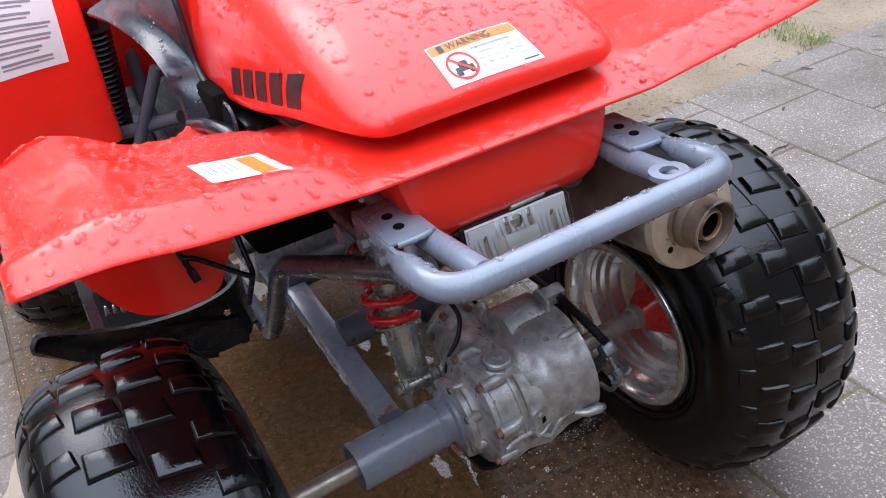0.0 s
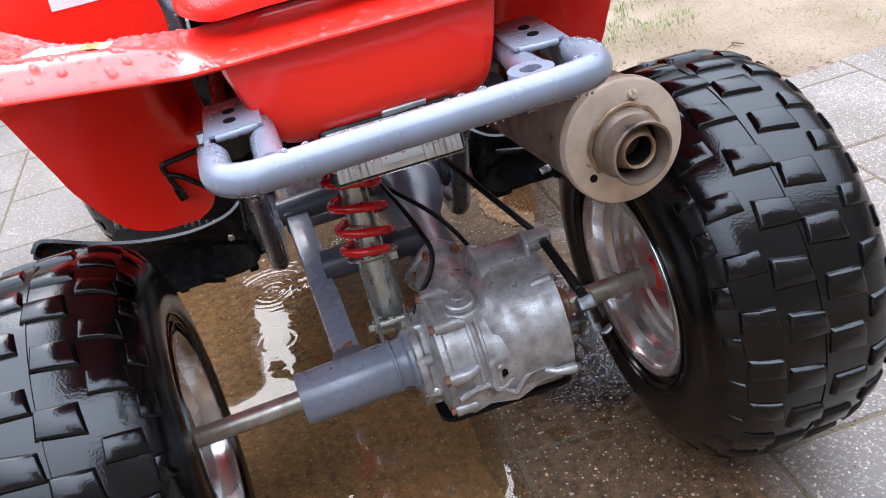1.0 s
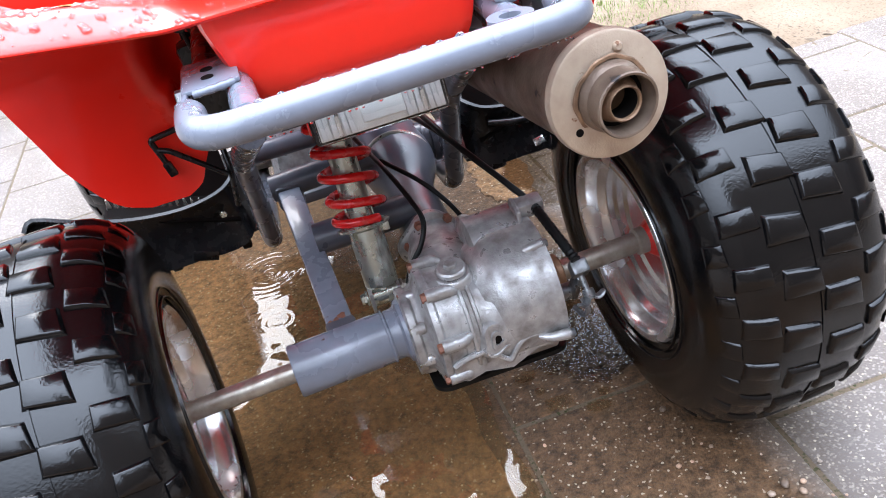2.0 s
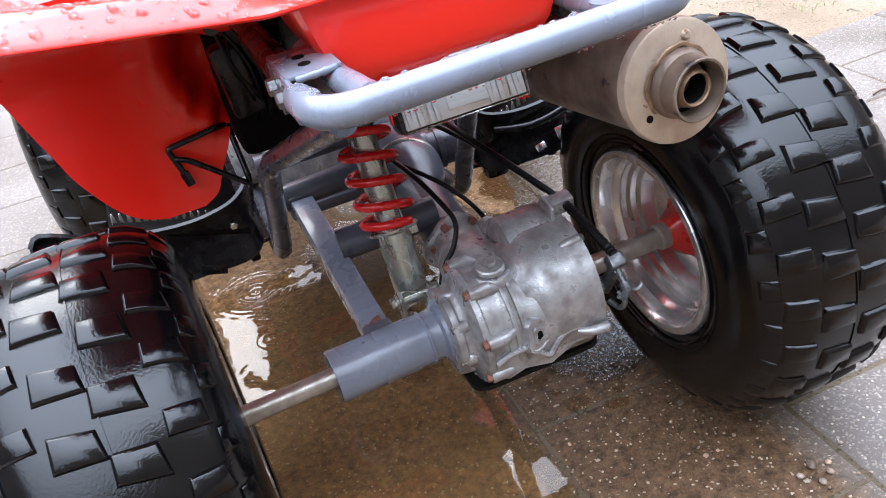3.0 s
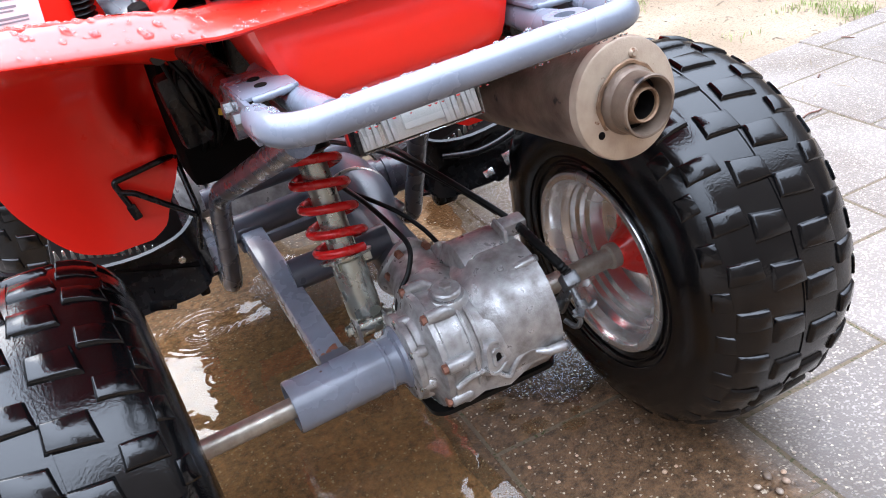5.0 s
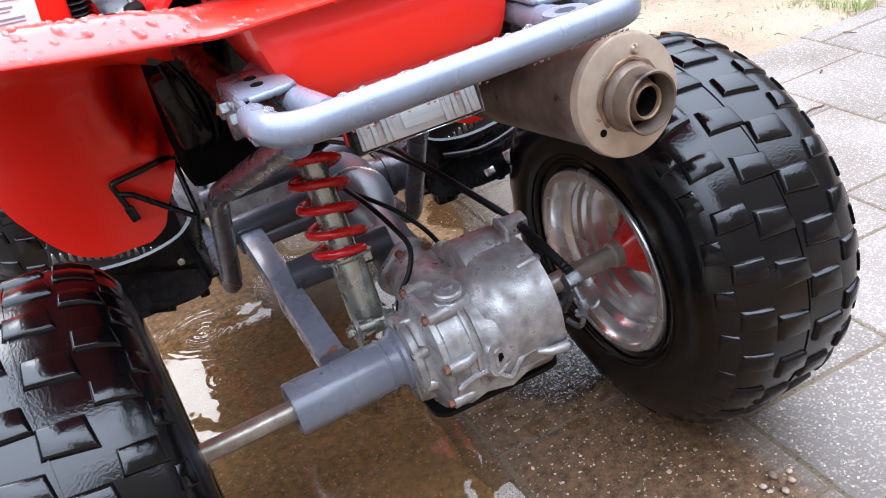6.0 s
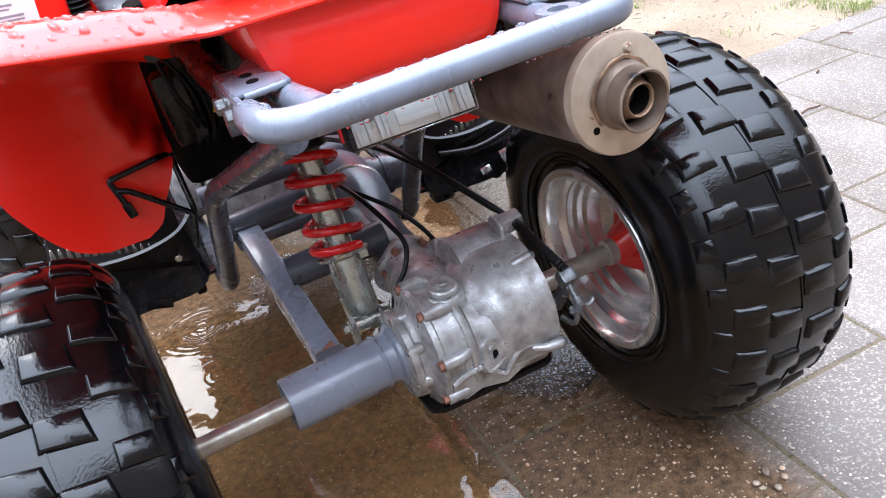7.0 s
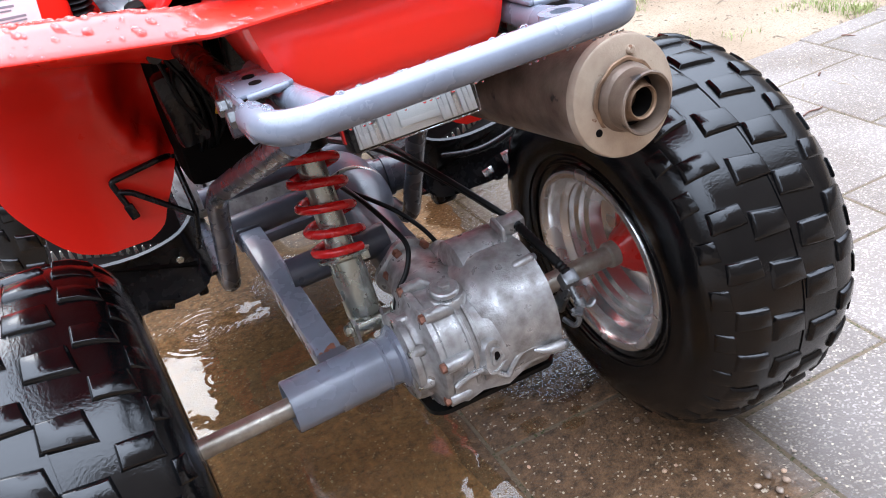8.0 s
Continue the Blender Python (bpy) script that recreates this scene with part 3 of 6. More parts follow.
def wheel(at, side, crown=0.2585, half=0.117, rimr=0.125, rows=((0.0245, 0.044, -9.2), (0.0745, 0.037, 0.0), (0.1015, 0.015, 5.0)), count=25, phase=51.4):
    """A fat tyre with raised tread blocks on a deep steel rim; side: +1 on the right; phase: where the blocks sit round it."""
    s = -side                                  # the side that faces the machine
    prof = []
    for i in range(-14, 15):
        o = half * 0.985 * math.sin(math.pi / 2 * i / 14)
        prof.append((s * o, tyre_radius(o, crown, half)))
    r0 = crown - 0.078
    wall = [(1.0, r0 + 0.004), (1.0, r0 - 0.006), (0.985, r0 - 0.020), (0.95, r0 - 0.034), (0.905, rimr + 0.014), (0.87, rimr + 0.004), (0.82, rimr - 0.004)]
    front = [(s * half * a, r) for a, r in wall]
    back = [(-s * half * a, r) for a, r in reversed(wall)]
    tyre = part("tyre", lathe(back + prof + front, 112, closed=True), RUBBER, quad, "fat low-pressure black rubber tyre")
    tyre.matrix_world = at
    # seam round the middle of the tread, and two fine ribs on the inner sidewall
    part("seam", lathe([(s * 0.004 - 0.0011, crown - 0.002), (s * 0.004 - 0.0008, crown + 0.0014), (s * 0.004 + 0.0008, crown + 0.0014), (s * 0.004 + 0.0011, crown - 0.002)], 112, closed=True), RUBBER, tyre)
    for rr in (r0 - 0.027, r0 - 0.038):
        part("sidewall_rib", lathe([(s * half * 0.955, rr + 0.0016), (s * half * 0.985, rr + 0.0006), (s * half * 0.985, rr - 0.0006), (s * half * 0.955, rr - 0.0016)], 96, closed=True), RUBBER, tyre)
    pitch = 360.0 / count
    for j, (o, w, lead) in enumerate(rows):
        for sg in (1, -1):
            bm = tread_block(o, w, radians(pitch) * (0.235, 0.205, 0.23)[j], sg, crown, half, radians((-0.75, -0.25, 0.0)[j]) * sg)
            first = None
            rnd = random.Random(j * 7 + sg)
            for k in range(count):
                turn = phase - 90 + (0.0 if j == 0 else rows[0][2] if j == 1 else rows[0][2] + 7.0) + (0 if sg > 0 else pitch / 2) + pitch * k + rnd.uniform(-0.5, 0.5)
                m = pose(sg * (0.0035 if (k % 2 and j == 0) else -0.002), 0, 0) @ Matrix.Rotation(radians(-turn), 4, "X")
                if first is None:
                    first = part("tread_block", bm, RUBBER, tyre, smooth=75)
                    first.matrix_local = m
                else:
                    again(first, m, tyre)
    # rim: rolled lip, stepped barrel, disc
    i = half * 0.838
    rim_prof = [(i - 0.004, rimr - 0.004), (i + 0.001, rimr + 0.005), (i + 0.005, rimr + 0.008), (i + 0.010, rimr + 0.0085), (i + 0.014, rimr + 0.006), (i + 0.0155, rimr + 0.001), (i + 0.014, rimr - 0.004), (i + 0.010, rimr - 0.0065), (i + 0.004, rimr - 0.008), (i - 0.002, rimr - 0.009),
                (i - 0.018, rimr - 0.011), (i - 0.022, rimr - 0.016), (i - 0.030, rimr - 0.017), (i - 0.034, rimr - 0.023), (i - 0.042, rimr - 0.024), (i - 0.046, rimr - 0.031), (i - 0.066, rimr - 0.034), (i - 0.074, rimr - 0.044), (i - 0.078, rimr - 0.060), (i - 0.082, 0.012),
                (i - 0.088, 0.012), (i - 0.084, rimr - 0.040), (i - 0.050, rimr - 0.022), (i - 0.012, rimr - 0.012)]
    rim = part("rim", lathe([(s * a, r) for a, r in rim_prof], 80, closed=True), STEEL, quad, "silver steel rim with a stepped barrel")
    rim.matrix_world = at
    part("disc", lathe([(-s * (half * 0.80), 0.012), (-s * (half * 0.82), rimr - 0.03), (-s * (half * 0.90), rimr - 0.01), (-s * (half * 0.86), rimr - 0.004), (-s * half * 0.70, rimr - 0.012), (-s * half * 0.76, 0.012)], 48, closed=True), STEEL, rim)
    part("hub_carrier", lathe([(s * (i - 0.02), 0.019), (s * (i - 0.035), 0.026), (s * (i - 0.055), 0.036), (s * (i - 0.072), 0.066), (s * (i - 0.080), 0.066), (s * (i - 0.080), 0.012), (s * (i - 0.02), 0.012)], 60, closed=True,
                              wave=lambda t, a: 1.0 + (0.28 * max(0, math.cos(3 * t)) if (i - 0.065) < s * a < (i - 0.025) else 0.0)), REDRIM, rim, "red painted hub carrier")
    part("axle_collar", lathe([(s * (i - 0.006), 0.0150), (s * (i - 0.008), 0.0180), (s * (i - 0.022), 0.0180), (s * (i - 0.034), 0.0170)], 24), AXLE, rim)
    return tyre


wheel(AXLE_POSE @ pose(0.387, 0, 0), 1, phase=48.9)
wheel(AXLE_POSE @ pose(-0.3965, 0, 0), -1)


def axle_parts():
    part("axle_shaft", lathe([(-0.310, 0.0125), (-0.160, 0.0130), (0.0, 0.0125), (0.16, 0.0140), (0.310, 0.0140)], 24, AXLE_POSE), AXLE, quad, "worn steel rear axle")
    prof = [(-0.170, 0.0295), (-0.170, 0.0325), (-0.168, 0.0335), (-0.0500, 0.0335), (-0.0485, 0.0350), (-0.0465, 0.0350), (-0.0450, 0.0325), (-0.036, 0.0325), (-0.032, 0.0340), (-0.029, 0.0400), (-0.0235, 0.0420), (-0.018, 0.0420), (-0.018, 0.024), (-0.160, 0.0240), (-0.160, 0.0295)]
    part("axle_housing", lathe(prof, 48, AXLE_POSE, closed=True), GREY, quad, "lilac-grey painted axle tube")


axle_parts()


def gearbox():
    """Cast aluminium final-drive housing about the axle, with ribs, lugs, bolts and a filler plug."""
    c = pose(0, 0, HUB)
    prof = [(-0.024, 0.030), (-0.024, 0.053), (-0.022, 0.056), (-0.014, 0.056), (-0.011, 0.052), (-0.004, 0.056), (0.001, 0.066), (0.002, 0.074), (0.004, 0.0765), (0.011, 0.0765), (0.014, 0.073), (0.024, 0.0725), (0.034, 0.070), (0.050, 0.067), (0.066, 0.064), (0.080, 0.064), (0.100, 0.05)]
    bm = lathe(prof, 64, c)
    drum = [(0.060, 0.050), (0.070, 0.066), (0.078, 0.071), (0.086, 0.078), (0.094, 0.082), (0.105, 0.0835), (0.148, 0.0835), (0.152, 0.086), (0.160, 0.086), (0.162, 0.076), (0.158, 0.060), (0.158, 0.030)]
    drum_bm = lathe(drum, 64, pose(0, 0.004, HUB + 0.008), wave=lambda t, a: 1.0 - 0.18 * max(0.0, -math.sin(t)) ** 3)
    # rim of the drum's cover, set back and higher
    cover = lathe([(0.080, 0.040), (0.084, 0.048), (0.148, 0.048), (0.152, 0.042)], 40, pose(0, 0.040, HUB + 0.052))
    # solid belly between the flanges, and the ridges that run round it
    belly = lathe([(0.030, 0.050), (0.034, 0.0705), (0.0430, 0.0705), (0.0440, 0.0740), (0.0475, 0.0740), (0.0490, 0.0705), (0.0535, 0.0705), (0.0545, 0.0740), (0.0580, 0.0740), (0.0595, 0.0705), (0.072, 0.0705), (0.080, 0.0745), (0.148, 0.0745), (0.152, 0.060)], 64, pose(0, -0.001, HUB - 0.004))
    # neck that leads forward to the drive tube
    neck = bmesh.new()
    sweep(neck, catmull([(0.047, 0.02, 0.285), (0.050, 0.065, 0.294), (0.053, 0.105, 0.298), (0.054, 0.125, 0.299)], 4), [0.052] * 4 + [0.046, 0.043, 0.041] + [0.039] * 5 + [0.040], 24)
    box = part("gearbox", bm, ALU, quad, "stained cast aluminium final-drive gearbox")
    part("belly", belly, ALU, box)
    part("neck", neck, ALU, box)
    part("drum_cover", cover, ALU, box)
    part("drum", drum_bm, ALU, box)
    # bosses that carry the bolts along both flanges
    for k, (deg, rad) in enumerate(((120, 0.075), (168, 0.078), (213, 0.076), (262, 0.076), (310, 0.076), (20, 0.076), (72, 0.076))):
        a = radians(deg)
        y, z = rad * math.cos(a), HUB + rad * math.sin(a)
        part("boss", tube([(0.006, y, z), (0.030, y, z), (0.042, y * 0.90, HUB + (z - HUB) * 0.90)], [0.0088, 0.0086, 0.006], 14), ALU, box)
        bolt("bolt", (0.007, y, z), (-1, 0, 0), 0.0062, box, RUST if k in (0, 1, 2, 6) else ZINC, 0.007, False)
    for deg in (146, 198, 232, 275, 92, 30):
        a = radians(deg)
        bolt("bolt", (-0.017, 0.050 * math.cos(a), HUB + 0.050 * math.sin(a)), (-1, 0, 0), 0.0066, box, ZINC, 0.007, False)
        part("ear", tube([(-0.0175, 0.049 * math.cos(a), HUB + 0.049 * math.sin(a)), (-0.004, 0.050 * math.cos(a), HUB + 0.050 * math.sin(a))], 0.0085, 14), ALU, box)
    for deg in (192, 112, 250, 30):
        a = radians(deg)
        rad = 0.088
        y, z = rad * math.cos(a), HUB + rad * math.sin(a)
        part("lug", tube([(0.122, y * 0.88, HUB + (z - HUB) * 0.88), (0.136, y * 0.97, HUB + (z - HUB) * 0.97), (0.158, y, z)], [0.003, 0.0062, 0.0072], 14), ALU, box)
        bolt("bolt", (0.157, y, z), (1, 0, 0), 0.0052, box, DULL, 0.007)
    # filler plug on its raised seat
    up = Vector((0.0, -0.12, 1)).normalized()
    base = Vector((0.047, -0.012, 0.338))
    part("plug_seat", lathe([(-0.03, 0.030), (0.0, 0.026), (0.004, 0.022), (0.004, 0.0)][:3], 32, along(base - up * 0.006, base)), ALU, box)
    part("filler_plug", lathe([(0.0, 0.0185), (0.005, 0.0185), (0.007, 0.0165), (0.007, 0.010)], 32, along(base, base + up)), ALU, box, "round filler plug with a hexagon head")
    bolt("plug_head", base + up * 0.006, up, 0.0085, box, ALU, 0.006, False)
    # drain lug; a black plug gives its hole the dark of shade
    f = Vector((0.25, -1.0, 0.15)).normalized()
    m = along((0.071, -0.068, 0.264), Vector((0.071, -0.068, 0.264)) + f)
    star = lambda t, a: 1.0 + 0.16 * math.cos(3 * t + 0.5)
    part("mount_lug", lathe([(-0.02, 0.027), (0.006, 0.0215), (0.0085, 0.0205), (0.0085, 0.0175), (0.0070, 0.0165), (0.0070, 0.0115), (0.0095, 0.0105), (0.0095, 0.0060), (0.002, 0.0058)], 36, m, wave=star), ALU, box)
    part("lug_hole_shade", lathe([(0.0, 0.0056), (0.0072, 0.0056)], 20, m), SOOTSHADE, box)
    # flange towards the drive tube
    part("flange", lathe([(0, 0.040), (0.003, 0.046), (0.011, 0.046), (0.013, 0.042)], 36, along((0.054, 0.122, 0.299), (0.056, 0.2, 0.304)), wave=lambda t, a: 1 + 0.08 * math.cos(4 * t)), ALU, box)
    for dx, dz in ((-0.036, 0.012), (0.038, 0.016), (-0.016, 0.038), (0.024, 0.036)):
        bolt("bolt", (0.054 + dx, 0.120, 0.299 + dz), (0, -1, 0), 0.006, box, RUST, 0.01, False)
    # upper cover with the cable bracket
    part("breather_boss", tube([(0.088, 0.085, 0.310), (0.100, 0.122, 0.318)], 0.013, 14), ALU, box)
    # lower casing with its wavy flange
    ridge = [(0.014, 0.239), (0.028, 0.245), (0.054, 0.247), (0.069, 0.234), (0.082, 0.223), (0.091, 0.233), (0.103, 0.246), (0.124, 0.247), (0.145, 0.232), (0.160, 0.233)]
    curve = [(p.x, p.z) for p in catmull([(x, 0, z) for x, z in ridge], 3)]
    curve = [(x, z + 0.006) for x, z in curve]
    floor = [(0.160, 0.229), (0.146, 0.226), (0.120, 0.228), (0.085, 0.212), (0.050, 0.220), (0.028, 0.214), (0.014, 0.220)]
    onto = Matrix(((1, 0, 0, 0), (0, 0, -1, -0.049), (0, 1, 0, 0), (0, 0, 0, 1)))
    part("lower_casing", plate(curve + floor, 0.040, onto), ALU, box)
    part("casing_flange", tube([(x, -0.0738, z) for x, z in curve], 0.0040, 8), ALU, box)
    part("sump", block((0.135, 0.080, 0.050), pose(0.090, 0.0, 0.208), 0.015), ALU, box)
    # skid guard under the housing
    out = []
    for cx, cy, a0 in ((0.146, -0.026, -90), (0.146, 0.06, 0), (0.010, 0.06, 90), (0.010, -0.026, 180)):
        for k in range(7):
            a = radians(a0 + 15 * k)
            out.append((cx + 0.022 * math.cos(a), cy + 0.022 * math.sin(a)))
    part("skid_guard", plate(out, 0.006, pose(0, 0, 0.190, -4)), CABLE, quad, "black plastic skid guard")
    # oil seal and brake side
    part("oil_seal", lathe([(0.158, 0.034), (0.163, 0.034), (0.164, 0.0265), (0.178, 0.0265), (0.179, 0.0250), (0.186, 0.0250), (0.188, 0.0225), (0.189, 0.016)], 36, AXLE_POSE), BRASS, box)
    bracket = bmesh.new()
    block((0.006, 0.055, 0.048), pose(0.148, 0.030, 0.352, 14), 0.002, (1, 0.55), bracket)
    block((0.036, 0.026, 0.020), pose(0.166, 0.030, 0.366, 14), 0.004, (1, 0.8), bracket)
    part("cable_bracket", bracket, ALU, quad, "cast aluminium cable bracket")
    arm = bmesh.new()
    block((0.008, 0.020, 0.062), pose(0.186, -0.048, 0.285, 35), 0.003, (1, 0.8), arm)
    sweep(arm, [(0.163, -0.030, 0.265), (0.186, -0.030, 0.265)], 0.011, 14)
    lever = part("brake_lever", arm, DULL, quad, "dull steel brake lever with adjuster")
    part("clamp", block((0.022, 0.020, 0.020), pose(0.188, -0.064, 0.318, 40), 0.004), DULL, lever)
    part("adjuster", tube([(0.186, -0.055, 0.330), (0.189, -0.082, 0.291)], 0.004, 10), DULL, lever)
    nut = bmesh.new()
    lathe([(0, 0.007), (0.006, 0.0075), (0.012, 0.006)], 12, along((0.189, -0.080, 0.296), (0.190, -0.088, 0.284)), nut)
    for sg in (1, -1):
        sweep(nut, catmull([(0.189, -0.084, 0.292), (0.189 + sg * 0.010, -0.090 + 0.004 * sg, 0.286), (0.189 + sg * 0.019, -0.092 + 0.006 * sg, 0.292)], 4), [0.004, 0.0042, 0.0045, 0.005, 0.0052, 0.0055, 0.0055, 0.005, 0.003], 8, flat=0.5)
    part("wing_nut", nut, DULL, lever)
    part("hook", tube(catmull([(0.176, -0.060, 0.262), (0.182, -0.076, 0.258), (0.186, -0.082, 0.270), (0.184, -0.072, 0.280)], 5), 0.0035, 8), DULL, lever)


gearbox()


def frame_parts():
    """Swing arm, cross tubes and the two frame loops."""
    a, b = Vector((-0.0985, 0.026, 0.2735)), Vector((-0.1115, 0.322, 0.3400))
    m = along((a + b) / 2, b)
    part("swing_arm", block(((b - a).length, 0.034, 0.034), m, 0.004), GREY, quad, "lilac-grey box-section swing arm")
    part("arm_gusset", block((0.036, 0.040, 0.026), along((-0.0985, 0.020, 0.279), (-0.0985, 0.07, 0.290)), 0.006), SHADEGREY, quad)
    for x, y, z, r in ((-0.094, 0.038, 0.2942, 0.0055), (-0.102, 0.034, 0.2933, 0.0040), (-0.110, 0.031, 0.2926, 0.0045), (-0.1162, 0.062, 0.283, 0.006), (-0.1166, 0.078, 0.284, 0.0035)):
        part("rust_spot", lathe([(0, r), (0.0008, r * 0.9), (0.0012, r * 0.5)], 9, along((x, y, z), (x - (0.1 if x < -0.115 else 0), y - 0.02, z + (0.0 if x < -0.115 else 0.1))), wave=lambda t, a: 1 + 0.25 * math.cos(3 * t + x * 900)), RUST, quad)
    piv = bmesh.new()
    sweep(piv, [(-0.135, 0.330, 0.352), (0.02, 0.322, 0.362)], 0.020, 20)
    block((0.040, 0.040, 0.044), pose(-0.1115, 0.330, 0.342, 13), 0.006, (1, 1), piv)
    part("swing_arm_pivot", piv, DARKGREY, quad)
    part("cross_tube", tube([(-0.095, 0.180, 0.330), (0.045, 0.172, 0.336)], 0.022, 20), DARKGREY, quad, "dark grey swing-arm cross tube")
    drive = tube(catmull([(0.054, 0.130, 0.300), (0.055, 0.20, 0.306), (0.058, 0.29, 0.316), (0.062, 0.38, 0.320), (0.064, 0.47, 0.320)], 5), [0.036] * 5 + [0.035] * 4 + [0.037, 0.044, 0.050, 0.055, 0.057, 0.057, 0.057, 0.056, 0.054, 0.050, 0.044, 0.030], 28)
    part("drive_tube", drive, DARKGREY, quad, "dark grey drive-shaft tube")
    part("boot_clamp", lathe([(0, 0.054), (0.002, 0.056), (0.007, 0.056), (0.009, 0.054)], 28, along((0.0585, 0.335, 0.323), (0.062, 0.38, 0.320))), ZINC, quad)
    part("pivot_boss", lathe([(0.0, 0.034), (0.018, 0.034), (0.019, 0.030), (0.030, 0.030), (0.031, 0.033), (0.040, 0.033), (0.041, 0.029), (0.07, 0.029)], 32, along((0.095, 0.385, 0.325), (0.2, 0.375, 0.325))), DARKGREY, quad)
    for x, top in ((-0.150, -0.142), (0.130, 0.130)):
        loop = rounded([(top * 0.80, *((-0.195, 0.651) if x < 0 else (-0.120, 0.640))), (x * 1.01, 0.192, 0.470), (x * 1.06, 0.330, 0.262), (x, 0.75, 0.235), (x * 0.9, 1.0, 0.30)], 0.045, 8)
        part("frame_loop", tube(loop, 0.0142, 20), SHADEGREY, quad, "grey tubular frame loop")
        # rails coloured black so the space under the fender looks shaded
        part("upper_rail", tube(rounded([(top * 0.95, -0.16, 0.672), (top * 0.95, 0.05, 0.668), (top * 0.9, 0.5, 0.64)], 0.05), 0.015, 16), BLACK, quad)
    part("cross_tube", tube([(-0.15, 0.46, 0.36), (0.13, 0.46, 0.36)], 0.016, 16), DARKGREY, quad)
    part("cross_tube", tube([(-0.14, -0.05, 0.63), (0.13, -0.05, 0.63)], 0.013, 16), GREY, quad)


frame_parts()


def shock():
    """Rear shock absorber: a zinc body, a plated tube and a red coil spring."""
    low, high = Vector((-0.0310, 0.0850, 0.2740)), Vector((-0.0290, 0.1958, 0.5500))
    w = (high - low).normalized()
    m = along(low, high)
    body = part("shock_absorber", lathe([(0.010, 0.014), (0.012, 0.0205), (0.016, 0.0225), (0.088, 0.0225), (0.090, 0.0240), (0.094, 0.0240)], 36, m), ZINC, quad, "zinc-plated rear shock absorber", smooth=30)
    part("damper_tube", lathe([(0.085, 0.0185), (0.225, 0.0185), (0.24, 0.022), (0.290, 0.022)], 32, m), ZINC, body)
    part("spring_seat", lathe([(0.089, 0.022), (0.092, 0.034), (0.096, 0.0355), (0.098, 0.030)], 40, m), ZINC, body)
    for k in range(3):
        part("seat_tab", block((0.014, 0.004, 0.012), m @ Matrix.Rotation(radians(200 + 120 * k), 4, "X") @ pose(0.087, 0, 0.026), 0.001), ZINC, body)
    pts = []
    turns, n = 5.6, 220
    for k in range(n + 1):
        t = k / n
        rad = 0.0335 + (0.0012 if t < 0.04 else 0)
        ang = -2 * math.pi * turns * t + 2.2
        rise = 0.1015 + (0.016 * t / 0.14 if t < 0.14 else 0.016 + 0.156 * (t - 0.14) / 0.86)
        pts.append(m @ Vector((rise, rad * math.cos(ang), rad * math.sin(ang))))
    part("coil_spring", tube(pts, 0.0060, 12), SPRING, body, "red painted coil spring")
    part("rubber_stop", lathe([(0.232, 0.020), (0.235, 0.030), (0.262, 0.031), (0.268, 0.022)], 28, m), CABLE, body)
    eye = bmesh.new()
    sweep(eye, [low + Vector((-0.022, 0, 0)), low + Vector((0.022, 0, 0))], 0.0135, 20)
    sweep(eye, [low, low + w * 0.02], 0.012, 16)
    part("lower_eye", eye, ZINC, body)
    bolt("bolt", low + Vector((0.024, 0, 0)), (1, 0, 0), 0.009, body, ZINC, 0.010)
    bolt("bolt", low + Vector((-0.024, 0, 0)), (-1, 0, 0), 0.008, body, ZINC, 0.009)
    for sg in (-1, 1):
        part("shock_mount", plate([(-0.016, -0.035), (0.016, -0.035), (0.013, 0.012), (0, 0.017), (-0.013, 0.012)], 0.004, pose(low.x + sg * 0.019, low.y, low.z, 90, 0, 90), bevel=0.0), ALU, quad)


shock()

